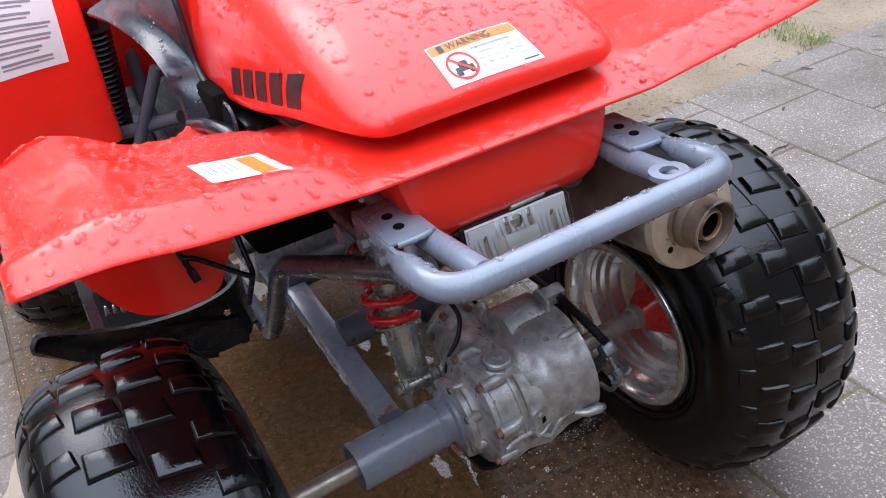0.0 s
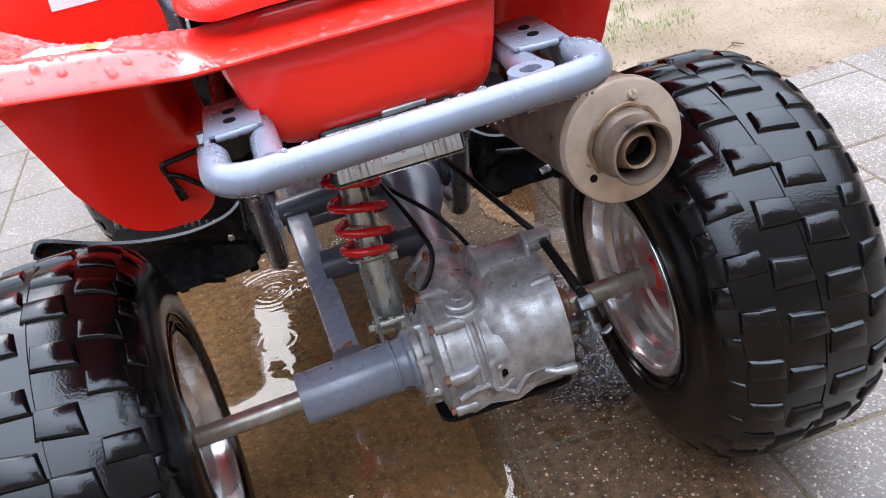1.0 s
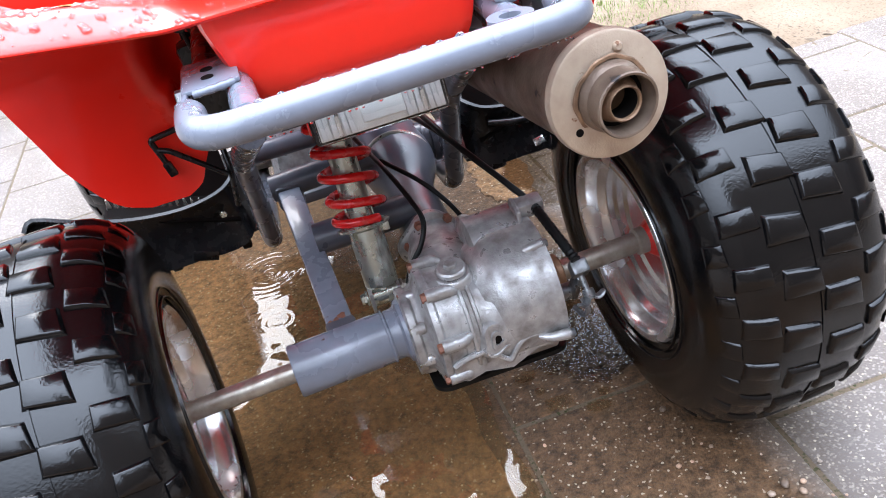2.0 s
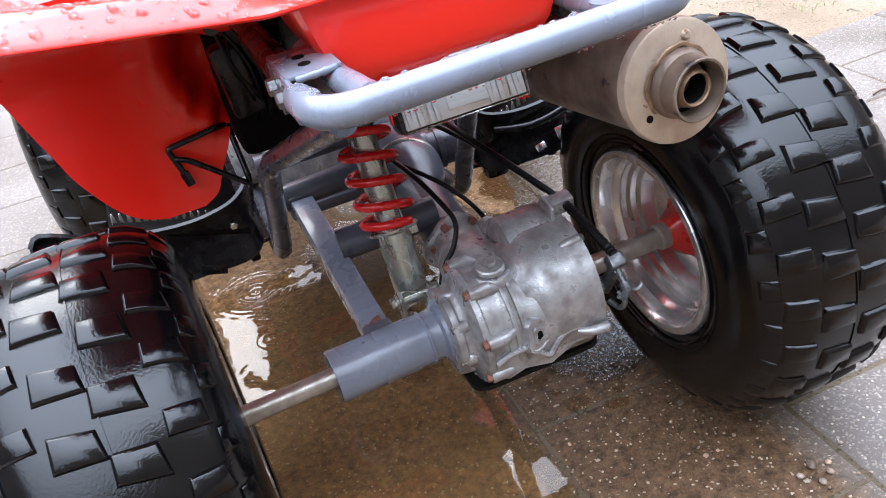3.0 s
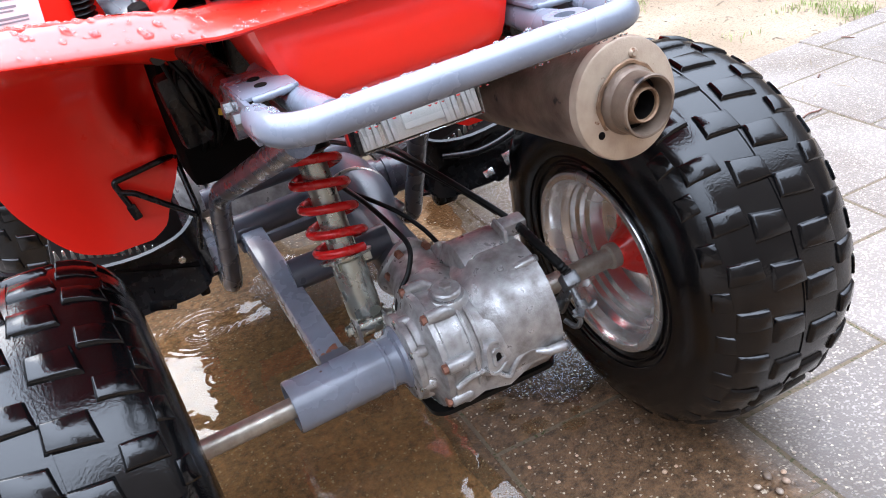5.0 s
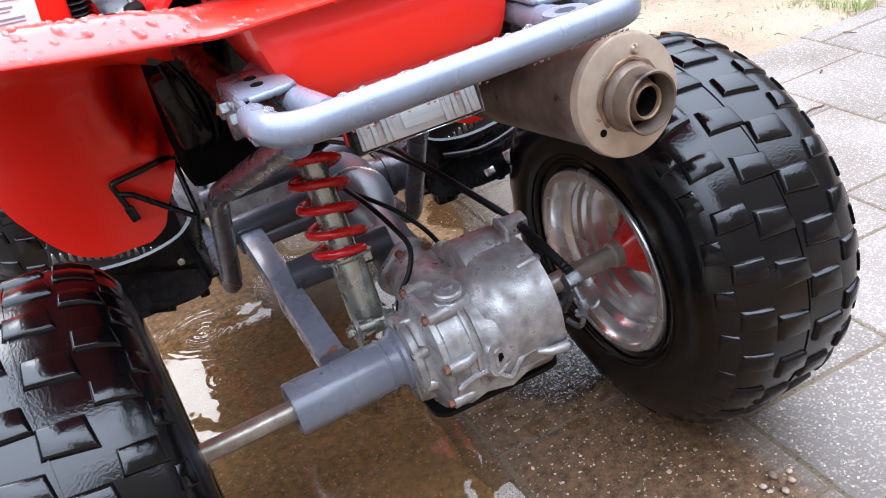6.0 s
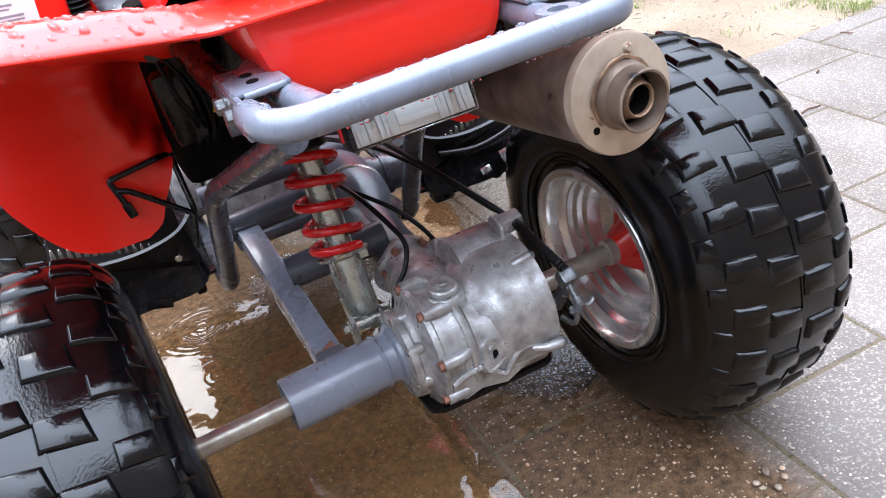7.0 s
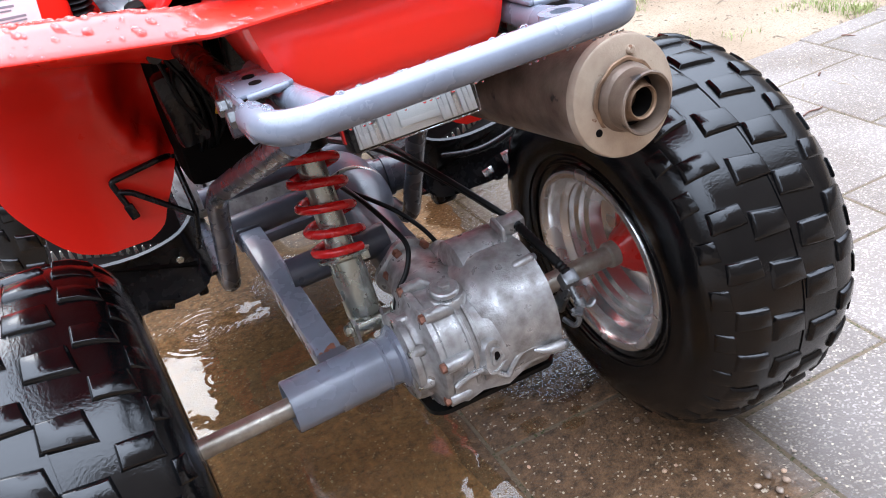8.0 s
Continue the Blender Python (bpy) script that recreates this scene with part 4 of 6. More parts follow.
def bodywork():
    """Red plastic: rear fender with its front walls, tail box, seat cowl and front fender."""
    bm = bmesh.new()
    xs = [-0.432, -0.42, -0.36, -0.30, -0.25, -0.20, -0.165, -0.145, -0.10, 0.0, 0.10, 0.145, 0.165, 0.20, 0.25, 0.30, 0.36, 0.42, 0.432]

    def lip(x):
        a = abs(x)
        t = min(max((a - 0.148) / 0.15, 0), 1.3)
        out = max(a - 0.40, 0) / 0.032
        return -0.199 - (0.034 if x < 0 else 0.016) * min(t, 1) + 0.020 * out ** 2, 0.7505 + 0.029 * t - 0.010 * out ** 2

    st = [(0.003, -0.0045, -0.0045, -0.0045), (0.0, 0.0, 0.0, 0.0), (0.020, 0.005, 0.0095, 0.0095), (0.040, 0.008, 0.0165, 0.0165), (0.066, 0.008, 0.0105, 0.0110), (0.100, 0.004, 0.004, 0.005), (0.150, -0.005, -0.006, -0.003), (0.200, -0.018, -0.019, -0.011), (0.270, -0.044, -0.042, -0.020), (0.350, -0.072, -0.062, -0.025)]

    def deck(x, dy, d0, d1, d2):
        y, z = lip(x)
        a = abs(x)
        mid = min(max((a - 0.14) / 0.06, 0), 1)
        outer = min(max((a - 0.27) / 0.10, 0), 1)
        dz = d0 + (d1 - d0) * mid + (d2 - d1) * outer
        fall = 0.030 * max((a - 0.36) / 0.072, 0) ** 2 * min(1, dy / 0.1)
        return (x, y + dy, z + dz - fall)

    rows = [[deck(x, *d) for x in xs] for d in st]
    sheet(rows, 3, 3, 0.0045, bm)
    for sg in (-1, 1):
        wallrows = []
        for k, (y, z, xi, xo) in enumerate(((0.0, 0.0, 0.112, 0.432), (0.198, -0.036, 0.112, 0.434), (0.250, 0.668, 0.112, 0.432), (0.268, 0.640, 0.120, 0.428), (0.282, 0.612, 0.134, 0.422), (0.286, 0.58, 0.146, 0.413), (0.290, 0.55, 0.157, 0.404), (0.291, 0.52, 0.168, 0.394), (0.292, 0.490, 0.178, 0.384), (0.291, 0.442, 0.205, 0.356), (0.288, 0.416, 0.219, 0.330), (0.286, 0.403, 0.242, 0.295))):
            r = []
            for j in range(17):
                t = j / 16
                x = sg * (xi + (xo - xi) * t)
                top = deck(x, *st[-1])
                if k == 0:
                    r.append((x, top[1] - 0.002, top[2] - 0.001))
                else:
                    high = top[2] + z if k == 1 else min(z, top[2] - 0.030 - 0.012 * (k - 1))
                    dent = 0.055 * math.exp(-((t + 32 * max(0.0, 0.602 - high) ** 2) / 0.30) ** 8)   # hollow at the inner upper corner
                    r.append((x, y + (0 if k == 1 else dent), high))
            wallrows.append(r)
        sheet(wallrows, 3, 3, 0.0045, bm)
    part("rear_fender", bm, RED, quad, "glossy red plastic rear fender beaded with rain", smooth=45)

    # tail box under the fender
    box = bmesh.new()
    rows = []
    for z, xl, xr, yr in ((0.748, -0.126, 0.108, -0.184), (0.735, -0.124, 0.107, -0.186), (0.710, -0.117, 0.103, -0.186), (0.688, -0.109, 0.098, -0.184), (0.677, -0.104, 0.095, -0.181), (0.668, -0.100, 0.092, -0.175), (0.660, -0.095, 0.088, -0.167), (0.653, -0.089, 0.083, -0.154), (0.649, -0.083, 0.078, -0.130)):
        r = 0.014
        ring = [(xl, -0.02), (xl, yr + r), (xl + 0.004, yr + 0.004), (xl + r, yr), (xr - r, yr), (xr - 0.004, yr + 0.004), (xr, yr + r), (xr, -0.02)]
        pts = []
        for (x0, y0), (x1, y1) in zip(ring, ring[1:]):
            for k in range(3):
                pts.append((x0 + (x1 - x0) * k / 3, y0 + (y1 - y0) * k / 3, z))
        pts.append((*ring[-1], z))
        rows.append(pts)
    vs = [[box.verts.new(p) for p in r] for r in rows]
    for a, b in zip(vs, vs[1:]):
        for k in range(len(a) - 1):
            box.faces.new((a[k], a[k + 1], b[k + 1], b[k]))
    box.faces.new(vs[-1])
    part("tail_box", box, RED, quad, "red plastic tail box", smooth=30)

    # seat cowl
    rows = []
    for y, w, zb, zt in ((-0.172, 0.085, 0.782, 0.787), (-0.168, 0.118, 0.780, 0.796), (-0.150, 0.136, 0.778, 0.807), (-0.115, 0.146, 0.774, 0.824), (-0.06, 0.151, 0.764, 0.842), (0.02, 0.153, 0.746, 0.855), (0.12, 0.153, 0.718, 0.862), (0.25, 0.152, 0.693, 0.868), (0.38, 0.146, 0.678, 0.880), (0.55, 0.12, 0.67, 0.90), (0.75, 0.10, 0.67, 0.91)):
        h = zt - zb
        half = [(0.0, zt), (0.45, zt - 0.004 * min(1, h / 0.05)), (0.74, zt - 0.10 * h), (0.90, zt - 0.28 * h), (0.985, zt - 0.60 * h), (1.0, zb + 0.12 * h), (0.985, zb), (0.94, zb - 0.004)]
        r = [(-w * a, y, z) for a, z in reversed(half)] + [(w * a, y, z) for a, z in half[1:]]
        rows.append(r)
    seat = sheet(rows, 3, 4, 0.0)
    rear = [v for v in seat.verts if abs(v.co.y + 0.172) < 1e-4]
    seat.faces.new(sorted(rear, key=lambda v: math.atan2(v.co.z - 0.778, v.co.x)))
    part("seat", seat, RED, quad, "red seat with black side lettering", smooth=40)

    # front fender facing back towards the seat, and its mirror image
    for sg in (-1, 1):
        rows = []
        for z, lean in ((0.44, 0.0), (0.50, 0.005), (0.60, 0.012), (0.72, 0.02), (0.82, 0.06), (0.88, 0.16), (0.90, 0.30)):
            rows.append([(sg * (x + 0.02 * (0.6 - z)), y + lean, max(z - 0.012 * k, 0.44 + 0.9 * max(0.0, x - 0.40) + 0.12 * (z - 0.44))) for k, (x, y) in enumerate(((0.215, 0.93), (0.222, 0.865), (0.245, 0.845), (0.33, 0.815), (0.43, 0.765), (0.54, 0.73), (0.62, 0.74)))])
        part("front_fender", sheet(rows, 4, 4, 0.005), RED, quad, "red plastic front fender")


bodywork()


def frame_cover():
    """Broad hollowed side cover of dark wet plastic beside the seat, with a beaded upper edge and a pointed foot."""
    low = [(0.192, 0.300, 0.645), (0.190, 0.318, 0.675), (0.191, 0.325, 0.700), (0.194, 0.340, 0.718), (0.200, 0.420, 0.732), (0.212, 0.549, 0.735), (0.225, 0.700, 0.720)]
    top = [(0.160, 0.176, 0.668), (0.158, 0.200, 0.698), (0.157, 0.300, 0.692), (0.157, 0.335, 0.712), (0.157, 0.345, 0.755), (0.157, 0.355, 0.800), (0.157, 0.400, 0.860)]
    for sg in (-1, 1):
        rows = []
        for p, q in zip(low, top):
            p, q = Vector(p), Vector(q)
            row = [p + Vector((-0.012, 0.004, -0.008))]
            row += [p.lerp(q, t) + Vector((-0.012 * math.sin(math.pi * t), 0, -0.004 * math.sin(math.pi * t))) for t in (0.0, 0.25, 0.5, 0.75, 1.0)]
            rows.append([(sg * v.x, v.y, v.z) for v in row])
        cover = part("frame_cover", sheet(rows, 4, 4, 0.004), COVER, quad, "dark grey side cover beaded with rain", smooth=50)
        part("bead", tube(catmull([(sg * x, y, z) for x, y, z in top[2:]], 5), 0.0045, 10), COVER, cover)
        part("foot", tube(catmull([(sg * 0.165, 0.170, 0.660), (sg * 0.172, 0.205, 0.668), (sg * 0.182, 0.25, 0.664), (sg * 0.190, 0.30, 0.650)], 4), 0.010, 12), COVER, cover)


frame_cover()


def grab_bar():
    """The bent rear bar with its brackets, tab and bolts."""
    z = 0.6995
    line = rounded([(-0.149, -0.205, z - 0.008), (-0.1485, -0.228, z - 0.006), (-0.145, -0.300, z - 0.002), (0.150, -0.300, z + 0.003), (0.1485, -0.228, z - 0.004), (0.149, -0.205, z - 0.006)], 0.050, 10)
    ends = [min((p - line[0]).length, (p - line[-1]).length) for p in line]
    bar = part("grab_bar", tube(line, [0.0127 * min(1.0, 0.35 + d / 0.055) for d in ends], 22), GREY, quad, "lilac-grey bent steel rear grab bar")
    for x in (-0.100, 0.103):
        stay = bmesh.new()
        sweep(stay, [(x * 1.12, -0.10, z - 0.014), (x * 1.08, -0.205, z - 0.012), (x * 1.06, -0.2935, z - 0.001)], 0.0118, 20)
        part("stay", stay, GREY, bar)
    for sg in (-1, 1):
        br = bmesh.new()
        block((0.046, 0.080, 0.004), pose(sg * 0.128, -0.174, 0.7010, -2), 0.0015, (1, 1), br)
        block((0.005, 0.096, 0.032), pose(sg * 0.150, -0.186, 0.686, -2), 0.0015, (1, 1), br)
        pl = part("bracket", br, GREY, bar)
        for y in (-0.168, -0.191):
            # no hole is cut: a black disc paints its shaded inside
            part("bracket_hole_shade", lathe([(0, 0.0052), (0.0036, 0.0052)], 16, along((sg * 0.130, y, 0.7002 + (y + 0.174) * -0.035), (sg * 0.130, y, 1.0))), SOOTSHADE, pl)
        for y, dz in ((-0.169, 0.686), (-0.206, 0.687)):
            bolt("bolt", (sg * 0.152, y, dz), (sg, 0, 0), 0.0076, pl, DULL, 0.009)
        weld = catmull([(sg * 0.110, -0.2125, 0.7015), (sg * 0.124, -0.2155, 0.7015), (sg * 0.143, -0.2135, 0.7005)], 4)
        part("weld", tube(weld, [0.003, 0.0036, 0.003, 0.0038, 0.003, 0.0036, 0.003, 0.0035, 0.003], 10), GREY, pl)
    tab = bmesh.new()
    ring = [(0.0180 * math.cos(a), 0.0180 * math.sin(a)) for a in (2 * math.pi * k / 24 for k in range(24))]
    inner = [(0.0085 * math.cos(a), 0.0085 * math.sin(a)) for a in (2 * math.pi * k / 24 for k in range(24))]
    for zz in (-0.0025, 0.0025):
        o = [tab.verts.new((x, y, zz)) for x, y in ring]
        i = [tab.verts.new((x, y, zz)) for x, y in inner]
        for k in range(24):
            j = (k + 1) % 24
            tab.faces.new((o[k], o[j], i[j], i[k]))
    tab.verts.ensure_lookup_table()
    for base in (0, 24):
        for k in range(24):
            j = (k + 1) % 24
            tab.faces.new((tab.verts[base + k], tab.verts[base + j], tab.verts[48 + base + j], tab.verts[48 + base + k]))
    tab.transform(pose(0.097, -0.2775, 0.7075, -3, 0, 0))
    part("tow_tab", tab, GREY, bar)
    # stub bracket under the right corner
    part("muffler_strap", block((0.10, 0.018, 0.004), pose(0.095, -0.262, z - 0.020, 0, 0, 6), 0.001), GREY, bar)


grab_bar()


def muffler():
    a, b = Vector((0.196, -0.203, 0.588)), Vector((0.172, 0.165, 0.548))
    m = along(a, b)
    m2 = along(a, a + Vector((-0.11, 1.0, 0.01)))
    body = part("muffler", lathe([(0.0, 0.040), (0.001, 0.0550), (0.004, 0.0570), (0.010, 0.0570), (0.011, 0.0550), (0.30, 0.0550), (0.335, 0.047), (0.368, 0.022), (0.45, 0.019)], 56, m), MUFFLER, quad, "scorched beige steel muffler")
    part("end_cap", lathe([(0.0, 0.022), (-0.0035, 0.022), (-0.0035, 0.0555), (-0.002, 0.058), (0.002, 0.059), (0.008, 0.059), (0.009, 0.0555)], 56, m, closed=False), MUFCAP, body, "round beige end cap")
    part("outlet", lathe([(0.004, 0.0335), (-0.003, 0.0335), (-0.010, 0.0325), (-0.013, 0.0300), (-0.029, 0.0298), (-0.032, 0.0303), (-0.0335, 0.0292), (-0.033, 0.0272), (-0.029, 0.0262), (-0.012, 0.0258), (-0.006, 0.017)], 48, m2, caps=(True, False)), MUFFLER, body, "stepped outlet pipe")
    part("rust_ring", lathe([(-0.0030, 0.0335), (-0.0048, 0.0340), (-0.0046, 0.0368), (-0.0030, 0.0378)], 48, m2, wave=lambda t, a: 1 + 0.02 * math.sin(5 * t) + 0.015 * math.sin(11 * t + 1)), RUSTPIPE, body)
    part("inner_pipe", lathe([(0.02, 0.0142), (-0.027, 0.0142), (-0.0285, 0.0155), (-0.027, 0.0170), (-0.014, 0.0205), (-0.010, 0.0250), (0.02, 0.0250)], 36, m2, closed=True), RUSTPIPE, body)
    part("bore", lathe([(-0.0240, 0.0141), (-0.012, 0.0140), (-0.0012, 0.0139)], 28, m2, caps=(False, True)), SOOTSHADE, body)
    part("soot_ring", lathe([(-0.0125, 0.0180), (-0.0130, 0.0220), (-0.0125, 0.0256), (-0.0090, 0.0256), (-0.0090, 0.0180)], 36, m2, closed=True), SOOTSHADE, body)
    for ang, mt in ((72, MUFCAP), (-40, MUFCAP)):
        q = radians(ang)
        p = m @ Vector((-0.0035, -0.043 * math.cos(q), 0.043 * math.sin(q)))
        part("rivet", lathe([(0, 0.005), (0.002, 0.0048), (0.004, 0.003)], 14, along(p, p - (b - a))), mt, body)
    q = radians(214)
    p = m @ Vector((-0.0034, -0.043 * math.cos(q), 0.043 * math.sin(q)))
    # flat black disc in place of the drain hole's shadow
    part("drain_hole_shade", lathe([(0, 0.0038), (0.0006, 0.0038)], 14, along(p, p - (b - a))), SOOTSHADE, body)
    # header pipe that runs forward to the engine
    part("exhaust_pipe", tube(catmull([(0.150, 0.55, 0.51), (0.13, 0.68, 0.48), (0.09, 0.80, 0.47), (0.03, 0.86, 0.45)], 5), 0.018, 16), MUFFLER, quad)


muffler()


def tail_lamp():
    """Rectangular clear lamp in a black surround, hung under the tail box."""
    m = pose(-0.003, -0.165, 0.637, -12, 0, 0)
    rim = bmesh.new()
    block((0.124, 0.030, 0.054), m, 0.006, (1, 1), rim)
    housing = part("tail_lamp", rim, BLACK, quad, "rectangular clear tail lamp in a black surround")
    part("reflector", block((0.113, 0.004, 0.045), m @ pose(0, -0.0155, 0), 0.001), SILVERED, housing, "silvered lamp reflector")
    part("bulb_socket", lathe([(0, 0.008), (0.002, 0.008), (0.003, 0.006), (0.004, 0.004)], 24, m @ along((-0.002, -0.017, 0.012), (-0.002, -0.1, 0.012))), CHROME, housing)
    part("plain_window", block((0.038, 0.003, 0.020), m @ pose(0.002, -0.0190, -0.006, -16), 0.001), LABEL, housing)
    for k in range(22):
        x = -0.0535 + 0.0051 * k
        high = 0.043 if abs(x) > 0.023 else 0.018
        part("flute", block((0.0047, 0.003, high), m @ pose(x, -0.0180, 0.0215 - high / 2, -12, 0, (9, -5, 3, -8, 6)[k % 5]), 0.0010), CHROME if k % 5 == 3 else SILVERED, housing)
    part("lens", block((0.116, 0.004, 0.047), m @ pose(0, -0.0235, 0), 0.0015), LENS, housing, "clear ribbed lamp glass")
    part("side_marker", block((0.003, 0.008, 0.040), m @ pose(-0.0622, 0.004, 0.003), 0.001), SPRING, housing)
    part("lamp_stay", block((0.06, 0.03, 0.03), pose(0.0, -0.150, 0.662), 0.004), BLACK, quad)
    part("plate_remnant", block((0.040, 0.003, 0.012), pose(0.012, -0.1735, 0.665, 40, 0, 2), 0.001), ALU, quad)


tail_lamp()


def footguards():
    """Black heel guards in front of the rear wheels with toothed foot pegs."""
    for sg in (-1, 1):
        rows = []
        for x, y, zt, zb in ((0.480, 0.316, 0.412, 0.402), (0.462, 0.326, 0.424, 0.380), (0.405, 0.338, 0.394, 0.325), (0.34, 0.345, 0.370, 0.272), (0.27, 0.345, 0.362, 0.268), (0.215, 0.340, 0.372, 0.270), (0.190, 0.345, 0.385, 0.280), (0.178, 0.365, 0.392, 0.300)):
            rows.append([(sg * x, y + 0.012 * math.sin(k * math.pi / 4), zt + (zb - zt) * k / 4) for k in range(5)])
        guard = part("heel_guard", sheet(rows, 3, 3, 0.006), BLACK, quad, "black plastic heel guard")
        if sg < 0:
            bolt("bolt", (sg * 0.215, 0.337, 0.335), (0, -1, 0), 0.006, guard, ZINC, 0.003, False)
        for x in (0.20, 0.31):
            part("clip", block((0.016, 0.012, 0.022), pose(sg * x, 0.350, 0.272), 0.004), BLACK, guard)
        if sg < 0:
            part("guard_plate", block((0.038, 0.004, 0.016), pose(sg * 0.262, 0.338, 0.276, 0, sg * -18), 0.0015), BLACK, guard)
        if sg > 0:
            part("guard_strap", tube(catmull([(0.21, 0.335, 0.345), (0.27, 0.33, 0.335), (0.33, 0.328, 0.345), (0.39, 0.325, 0.372)], 5), 0.006, 10), BLACK, guard)
            part("guard_strap", tube(catmull([(0.23, 0.345, 0.278), (0.29, 0.35, 0.270), (0.35, 0.35, 0.285), (0.41, 0.345, 0.322)], 5), 0.0065, 10), BLACK, guard)
            # added bright plates, tilted skyward, stand in for glare on the wet footboard
            part("guard_plate", block((0.046, 0.003, 0.020), pose(0.338, 0.334, 0.306, -30, -8), 0.001), STEEL, guard)
            part("guard_plate", block((0.018, 0.003, 0.012), pose(0.287, 0.338, 0.288, -30, -12), 0.001), STEEL, guard)
            part("guard_foot", block((0.040, 0.03, 0.05), pose(0.215, 0.37, 0.275), 0.008), BLACK, guard)
        peg = bmesh.new()
        block((0.20, 0.110, 0.010), pose(sg * 0.285, 0.405, 0.348, 0, sg * -15), 0.003, (1, 1), peg)
        p = part("foot_peg", peg, SOOTSHADE, quad, "black foot peg with steel teeth")
        part("foot_well", sheet([[(sg * x, y + 0.03 * (x - 0.3), z) for y, z in ((0.346, 0.345 + 0.32 * (x - 0.3)), (0.36, 0.352 + 0.32 * (x - 0.3)), (0.40, 0.362 + 0.30 * (x - 0.3)), (0.43, 0.42))] for x in (0.195, 0.24, 0.29, 0.34, 0.375)], 2, 2, 0.004), SOOTSHADE, quad)
        for k in range(14):
            part("tooth", block((0.008, 0.005, 0.018), pose(sg * (0.235 + 0.0105 * k), 0.380, 0.341 + 0.0035 * k), 0.001, (0.3, 1)), ZINC, p)
        board = sheet([[(sg * x, y, z) for x, z in ((0.17, 0.285), (0.25, 0.278), (0.33, 0.283), (0.40, 0.300))] for y in (0.36, 0.46, 0.58, 0.70)], 2, 2, 0.005)
        part("foot_board", board, BLACK, quad)


footguards()


def cables():
    part("brake_cable", tube(catmull([(0.06, 0.45, 0.40), (0.085, 0.28, 0.44), (0.11, 0.14, 0.43), (0.150, 0.06, 0.392), (0.166, 0.038, 0.374)], 6), 0.0042, 10), CABLE, quad)
    part("brake_cable", tube(catmull([(0.05, 0.40, 0.41), (0.09, 0.25, 0.425), (0.13, 0.13, 0.405), (0.160, 0.05, 0.378)], 6), 0.0036, 10), CABLE, quad)
    boot = catmull([(0.172, 0.022, 0.366), (0.178, -0.025, 0.350), (0.186, -0.066, 0.330)], 14)
    part("cable_boot", tube(boot, [0.0055 + 0.0012 * (k % 2) for k in range(len(boot))], 12), CABLE, quad)
    part("breather_hose", tube(catmull([(0.0, 0.26, 0.42), (0.02, 0.16, 0.408), (0.035, 0.10, 0.385), (0.040, 0.07, 0.368), (0.028, 0.055, 0.345), (0.008, 0.050, 0.322), (-0.002, 0.045, 0.303)], 6), 0.0035, 10), CABLE, quad, "thin black breather hose")
    part("breather_hose", tube(catmull([(0.02, 0.20, 0.405), (0.06, 0.16, 0.378), (0.085, 0.135, 0.350), (0.100, 0.122, 0.322)], 6), 0.0033, 10), CABLE, quad)
    # black wire bracket on the fender wall
    wire = bmesh.new()
    sweep(wire, rounded([(-0.182, 0.300, 0.500), (-0.195, 0.280, 0.507), (-0.263, 0.278, 0.499), (-0.251, 0.276, 0.453)], 0.006, 4), 0.0042, 10)
    sweep(wire, rounded([(-0.258, 0.277, 0.483), (-0.243, 0.272, 0.479), (-0.180, 0.262, 0.426)], 0.005, 4), 0.0040, 10)
    sweep(wire, rounded([(-0.178, 0.30, 0.50), (-0.175, 0.262, 0.430), (-0.186, 0.30, 0.36)], 0.01, 4), 0.0042, 10)
    part("stay_wire", wire, BLACK, quad, "bent black steel stay")
    part("stay_foot", block((0.012, 0.006, 0.022), pose(-0.251, 0.274, 0.453, 0, -12), 0.002), BLACK, quad)
    # electrics behind the fender wall
    # box enlarged in dead black to darken the gap like deep shade
    part("battery_box", block((0.165, 0.16, 0.23), pose(-0.090, 0.300, 0.585, -6), 0.012), SOOTSHADE, quad, "black battery box")
    part("ignition_unit", block((0.040, 0.030, 0.095), pose(-0.155, 0.19, 0.590, 4, -6), 0.008), BLACK, quad, "black ignition unit with wires")
    part("regulator", block((0.050, 0.05, 0.05), pose(-0.128, 0.20, 0.655), 0.006), CABLE, quad)
    part("wire_tag", block((0.007, 0.004, 0.008), pose(-0.118, 0.165, 0.580, 0, 20), 0.001), YELLOW, quad)
    part("relay_cover", block((0.024, 0.003, 0.022), pose(-0.152, 0.215, 0.500, 0, -25), 0.002), GREY, quad)
    rnd = random.Random(5)
    for k in range(10):
        x, z = -0.165 + 0.008 * k, 0.66 - 0.006 * k
        part("wire", tube(catmull([(x, 0.18, z), (x + rnd.uniform(-0.01, 0.02), 0.17, 0.61), (x + rnd.uniform(0, 0.03), 0.18, 0.56), (x + rnd.uniform(-0.01, 0.02), 0.24, 0.50)], 5), 0.0028, 8), CABLE, quad)


cables()


